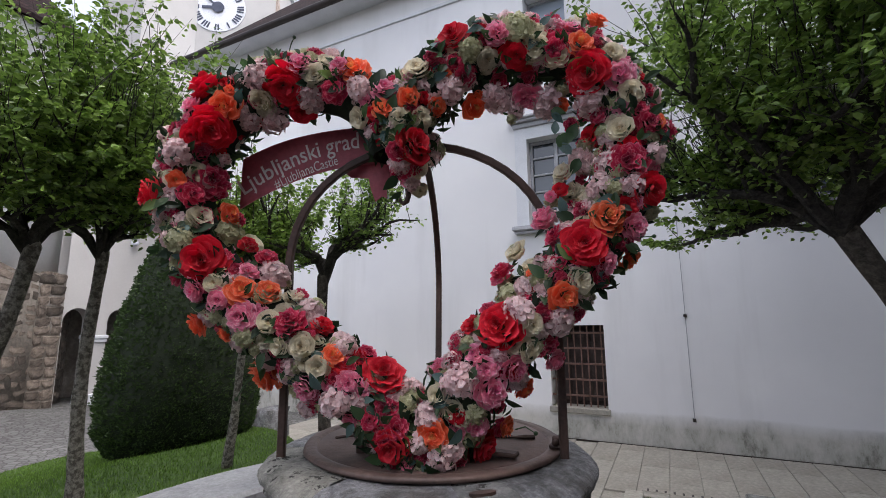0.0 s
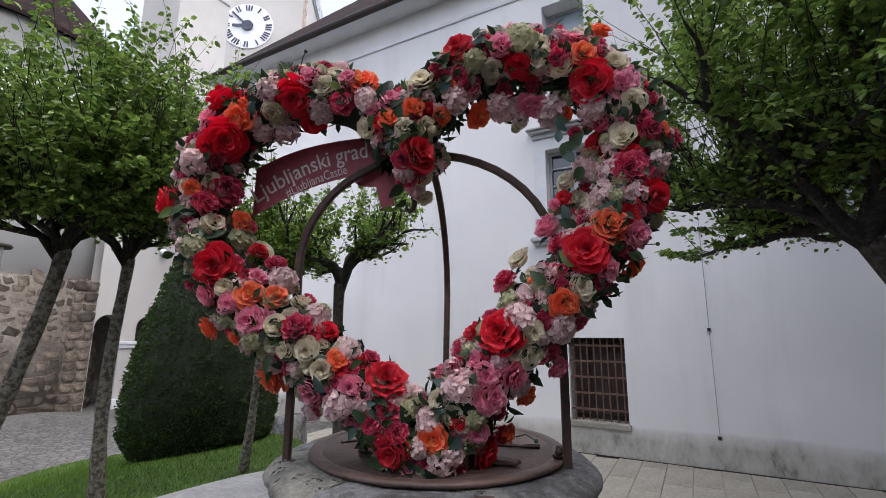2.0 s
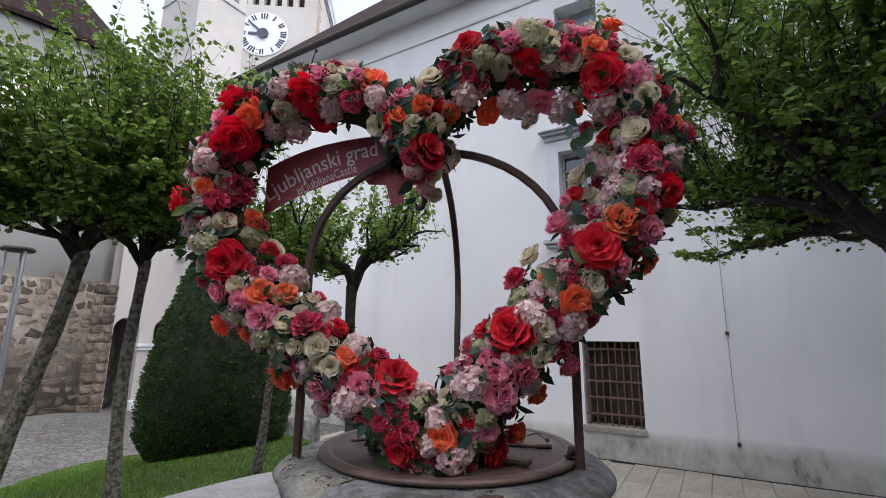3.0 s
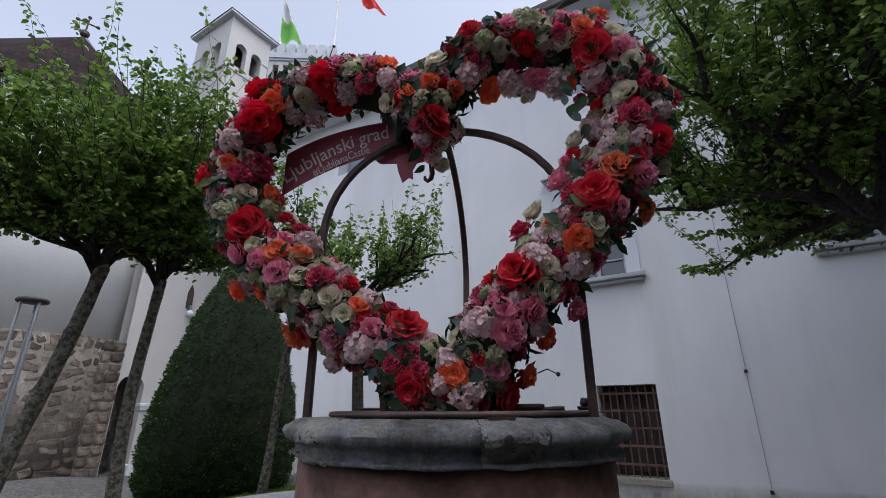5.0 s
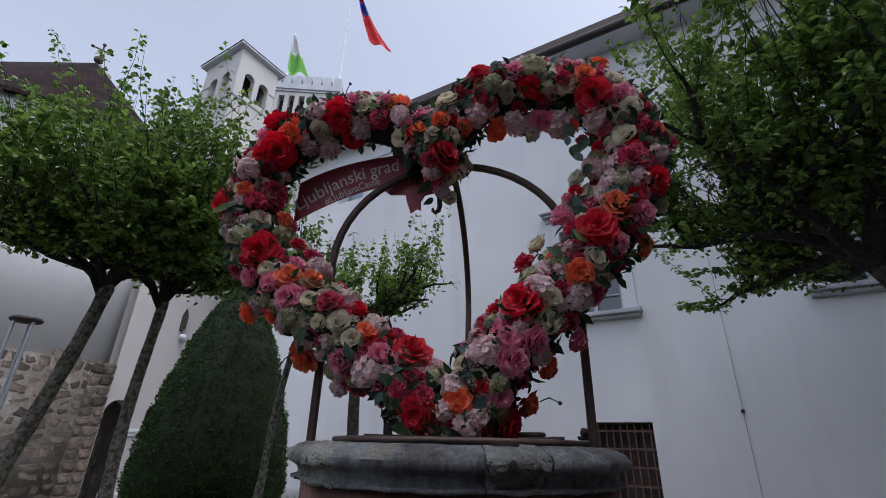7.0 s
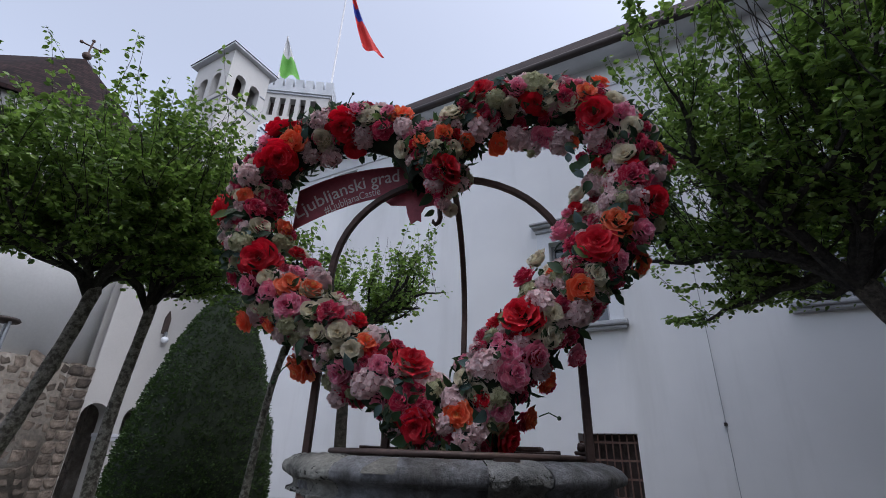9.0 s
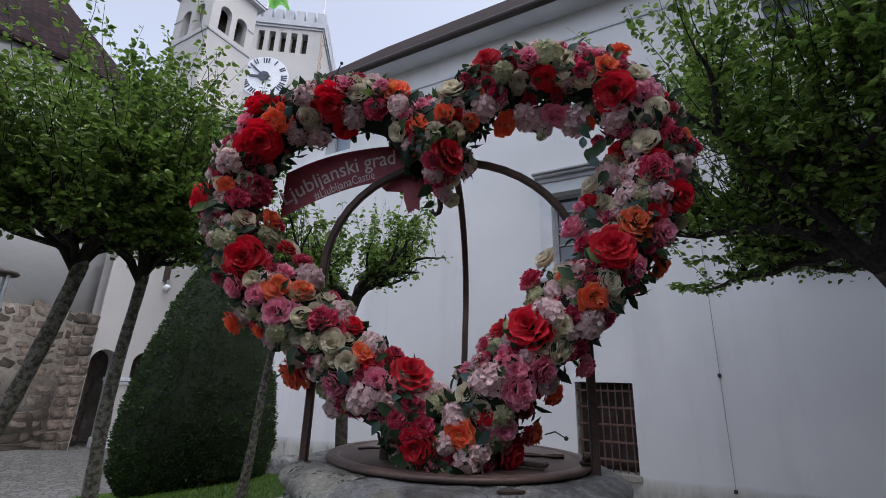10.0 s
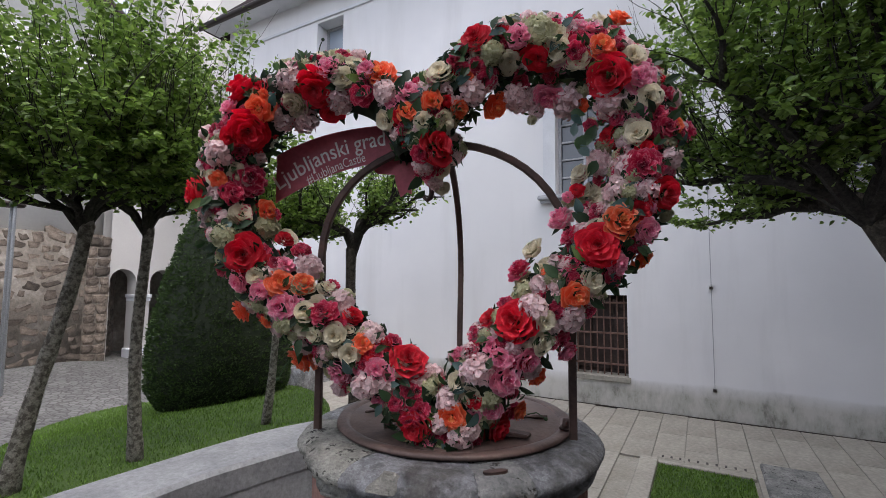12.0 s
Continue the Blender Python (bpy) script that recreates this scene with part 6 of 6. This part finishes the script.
def yew_radius(z):
    for (r0, z0), (r1, z1) in zip(prof[1:], prof[2:]):
        if z0 <= z <= z1:
            return r0 + (r1 - r0) * (z - z0) / (z1 - z0)
    return 0.0


# solid body behind the needles, its near-black colour painting the shade inside
part("core", lathe(bmesh.new(), [(r * 0.95, z) for r, z in prof], 40), INNER_SHADE, yew, "", True)
bm = bmesh.new()
rng = random.Random(31)
for k in range(52000):
    z = 2.68 * (1 - math.sqrt(rng.random()) * 0.999) if rng.random() < 0.35 else rng.uniform(0.02, 2.68)
    a = rng.uniform(0, 2 * math.pi)
    rr = yew_radius(z) * (1 + 0.05 * noise.noise((4 * math.cos(a), 4 * math.sin(a), 5 * z)) + 0.035 * noise.noise((9 * math.cos(a), 9 * math.sin(a), 14 * z)))
    nrm = Vector((math.cos(a), math.sin(a), 0.35))
    p = Vector((rr * math.cos(a), rr * math.sin(a), z)) - nrm * (rng.uniform(0.0, 0.05) + 0.05 * max(0.0, noise.noise((7 * math.cos(a), 7 * math.sin(a), 22 * z))))
    d = (nrm + Vector((rng.uniform(-1, 1), rng.uniform(-1, 1), rng.uniform(-0.6, 1)))).normalized()
    x = d.orthogonal().normalized() * 0.009
    s = rng.uniform(0.016, 0.036)
    bm.faces.new((bm.verts.new(p - x), bm.verts.new(p + x), bm.verts.new(p + d * s)))
part("needles", bm, YEW, yew)

# ---- paving and small lawn near the house ----
pavement = part("pavement", boxed(PAVE[0], PAVE[2], -0.05, PAVE[1], PAVE[3], 0.012), JOINT)
tagged(pavement, "pale beige stone paving in long slabs along the house", "pavement", kind="structure")
rng = random.Random(41)
slab_mesh = {}
x = PAVE[0] + 0.01
while x < PAVE[1] - 0.2:
    x1 = min(x + 0.3, PAVE[1])
    y = PAVE[2] + rng.uniform(-0.7, 0.0)
    while y < PAVE[3] - 0.05:
        w = rng.choice((0.6, 0.8, 1.0))
        y0, y1 = max(y, PAVE[2]), min(y + w, PAVE[3] - 0.005)
        if x1 > 0.16 and x < 1.13 and y1 > 3.7 and y0 < 5.37:
            y0, y1 = (y0, 3.7) if y0 < 3.7 else (5.37, y1)
        if y1 - y0 > 0.1:
            key = (round(x1 - x, 2), round(y1 - y0, 2))
            if key not in slab_mesh:
                slab_mesh[key] = mesh_of("slab", boxed(0.0015, 0.002, 0, key[0] - 0.0015, key[1] - 0.002, 0.02, 0.003), SLAB)
            ob = new("slab", slab_mesh[key])
            ob.parent = pavement
            ob.location = (x, y0, 0.0125 + rng.uniform(0, 0.003))
        y += w
    x += 0.302
tagged(part("trim", boxed(PAVE[0], WALL_Y - 0.03, 0.02, PAVE[1], WALL_Y - 0.006, 0.039), GUTTER), "dark open joint between paving and house wall", "trim", kind="structure")
bed = part("grass_bed", boxed(0.32, 3.75, -0.02, 1.12, 5.28, 0.03), TURF)
tagged(bed, "small square of lawn set in the paving", "lawn", kind="structure")
tagged(part("bed_grass", grass([(0.33, 3.76), (1.11, 3.76), (1.11, 5.27), (0.33, 5.27)], 5000, lambda x, y: 0.03, 0.03, random.Random(6)), GRASS), "short grass in the paving", "grass", kind="stuff")
tagged(part("kerb", boxed(0.15, 3.7, -0.02, 0.315, 5.36, 0.06, 0.006), SLAB), "pale stone kerb beside the grass square", "kerb", kind="structure")
tagged(part("kerb", boxed(0.316, 5.285, -0.02, 1.14, 5.36, 0.045, 0.006), SLAB), "pale stone kerb beside the grass square", "kerb", kind="structure")
drain = thing("drain_channel", (0.72, 5.5, 0.035), "narrow slotted drain in the paving", "drain")
part("channel", boxed(-0.42, -0.05, -0.02, 0.42, 0.05, 0.0015, 0.002), SLAB, drain)
for k in range(10):
    part("slot", boxed(-0.38 + 0.08 * k, -0.03, 0.0016, -0.36 + 0.08 * k, 0.03, 0.004), GUTTER, drain)
block = thing("stone_slab", (1.5, 5.2, 0.0), "rough dark grey stone slab lying by the grass", "stone")
bm = boxed(-0.3, -0.75, 0.0, 0.16, 0.5, 0.07, 0.015)
bmesh.ops.subdivide_edges(bm, edges=[e for e in bm.edges if e.calc_length() > 0.2], cuts=5, use_grid_fill=True)
for vtx in bm.verts:
    vtx.co += 0.01 * noise.noise_vector(vtx.co * 7)
part("slab_block", bm, RIM_MID, block)

# ---- floor lamp of steel pipes near the chapel ----
lamp = thing("pipe_lamp", (-8.57, 2.84, ground_height(-8.57, 2.84)), "tall lamp of thin steel pipes under a round cap", "lamp")
for k in range(3):
    a = 2 * math.pi * k / 3 + 0.4
    part("pipe", tube(bmesh.new(), [(0.14 * math.cos(a), 0.14 * math.sin(a), 0), (0.14 * math.cos(a), 0.14 * math.sin(a), 2.88)], [0.022, 0.022], 8), STEEL, lamp)
part("cap", lathe(bmesh.new(), [(0.0, 2.95), (0.2, 2.94), (0.22, 2.91), (0.2, 2.88), (0.0, 2.88)], 24), GUTTER, lamp, "", True)

# ---- rubble stones of the chapel base, laid one by one ----
rng = random.Random(51)
base_part = [o for o in chapel.children if o.name == "stone_base"][0]
kinds = []
for k in range(8):
    bm = bmesh.new()
    bmesh.ops.create_cube(bm, size=1)
    bmesh.ops.bevel(bm, geom=list(bm.edges), offset=0.2, segments=1, affect="EDGES")
    for vtx in bm.verts:
        vtx.co += 0.22 * noise.noise_vector(vtx.co * 1.7 + Vector((k * 3, 0, 0)))
    kinds.append(mesh_of("stone", bm, STONE_PIECE))
z = 0.1
made = 0
while z < 2.72 and made < 290:
    h = rng.uniform(0.16, 0.26)
    a = radians(-35) + rng.uniform(0, 0.05)
    while a < radians(80) and made < 290:
        w = rng.choice((rng.uniform(0.16, 0.3), rng.uniform(0.25, 0.5)))
        a += w / CHR
        if rng.random() < 0.93:
            ob = new("stone", rng.choice(kinds))
            ob.parent = base_part
            am = a - w / CHR / 2
            ob.matrix_basis = Matrix.Translation((CHX + (CHR - 0.078) * math.cos(am), CHY + (CHR - 0.078) * math.sin(am), z + h / 2 + rng.uniform(-0.05, 0.05))) @ pose(0, 0, 0, 0, 0, math.degrees(am)) @ pose(0, 0, 0, rng.uniform(-22, 22), 0, 0) @ Matrix.Diagonal((0.1, w * rng.uniform(0.86, 1.06), h * rng.uniform(0.86, 1.1), 1))
            made += 1
    z += h
pier = [o for o in arcade.children if o.name == "rubble_pier"][0]
z = 0.02
while z < 2.6:
    h = rng.uniform(0.17, 0.26)
    cut = rng.uniform(0.16, 0.3)
    for y0, y1 in ((4.91, 4.91 + cut), (4.91 + cut, 5.37)):
        ob = new("stone", rng.choice(kinds))
        ob.parent = pier
        ob.matrix_basis = Matrix.Translation(Vector((AX + 0.01, (y0 + y1) / 2, z + h / 2)) - arcade.location - pier.location) @ pose(0, 0, 0, rng.uniform(-8, 8), 0, 0) @ Matrix.Diagonal((0.1, (y1 - y0) * 0.95, h * 0.95, 1))
    z += h
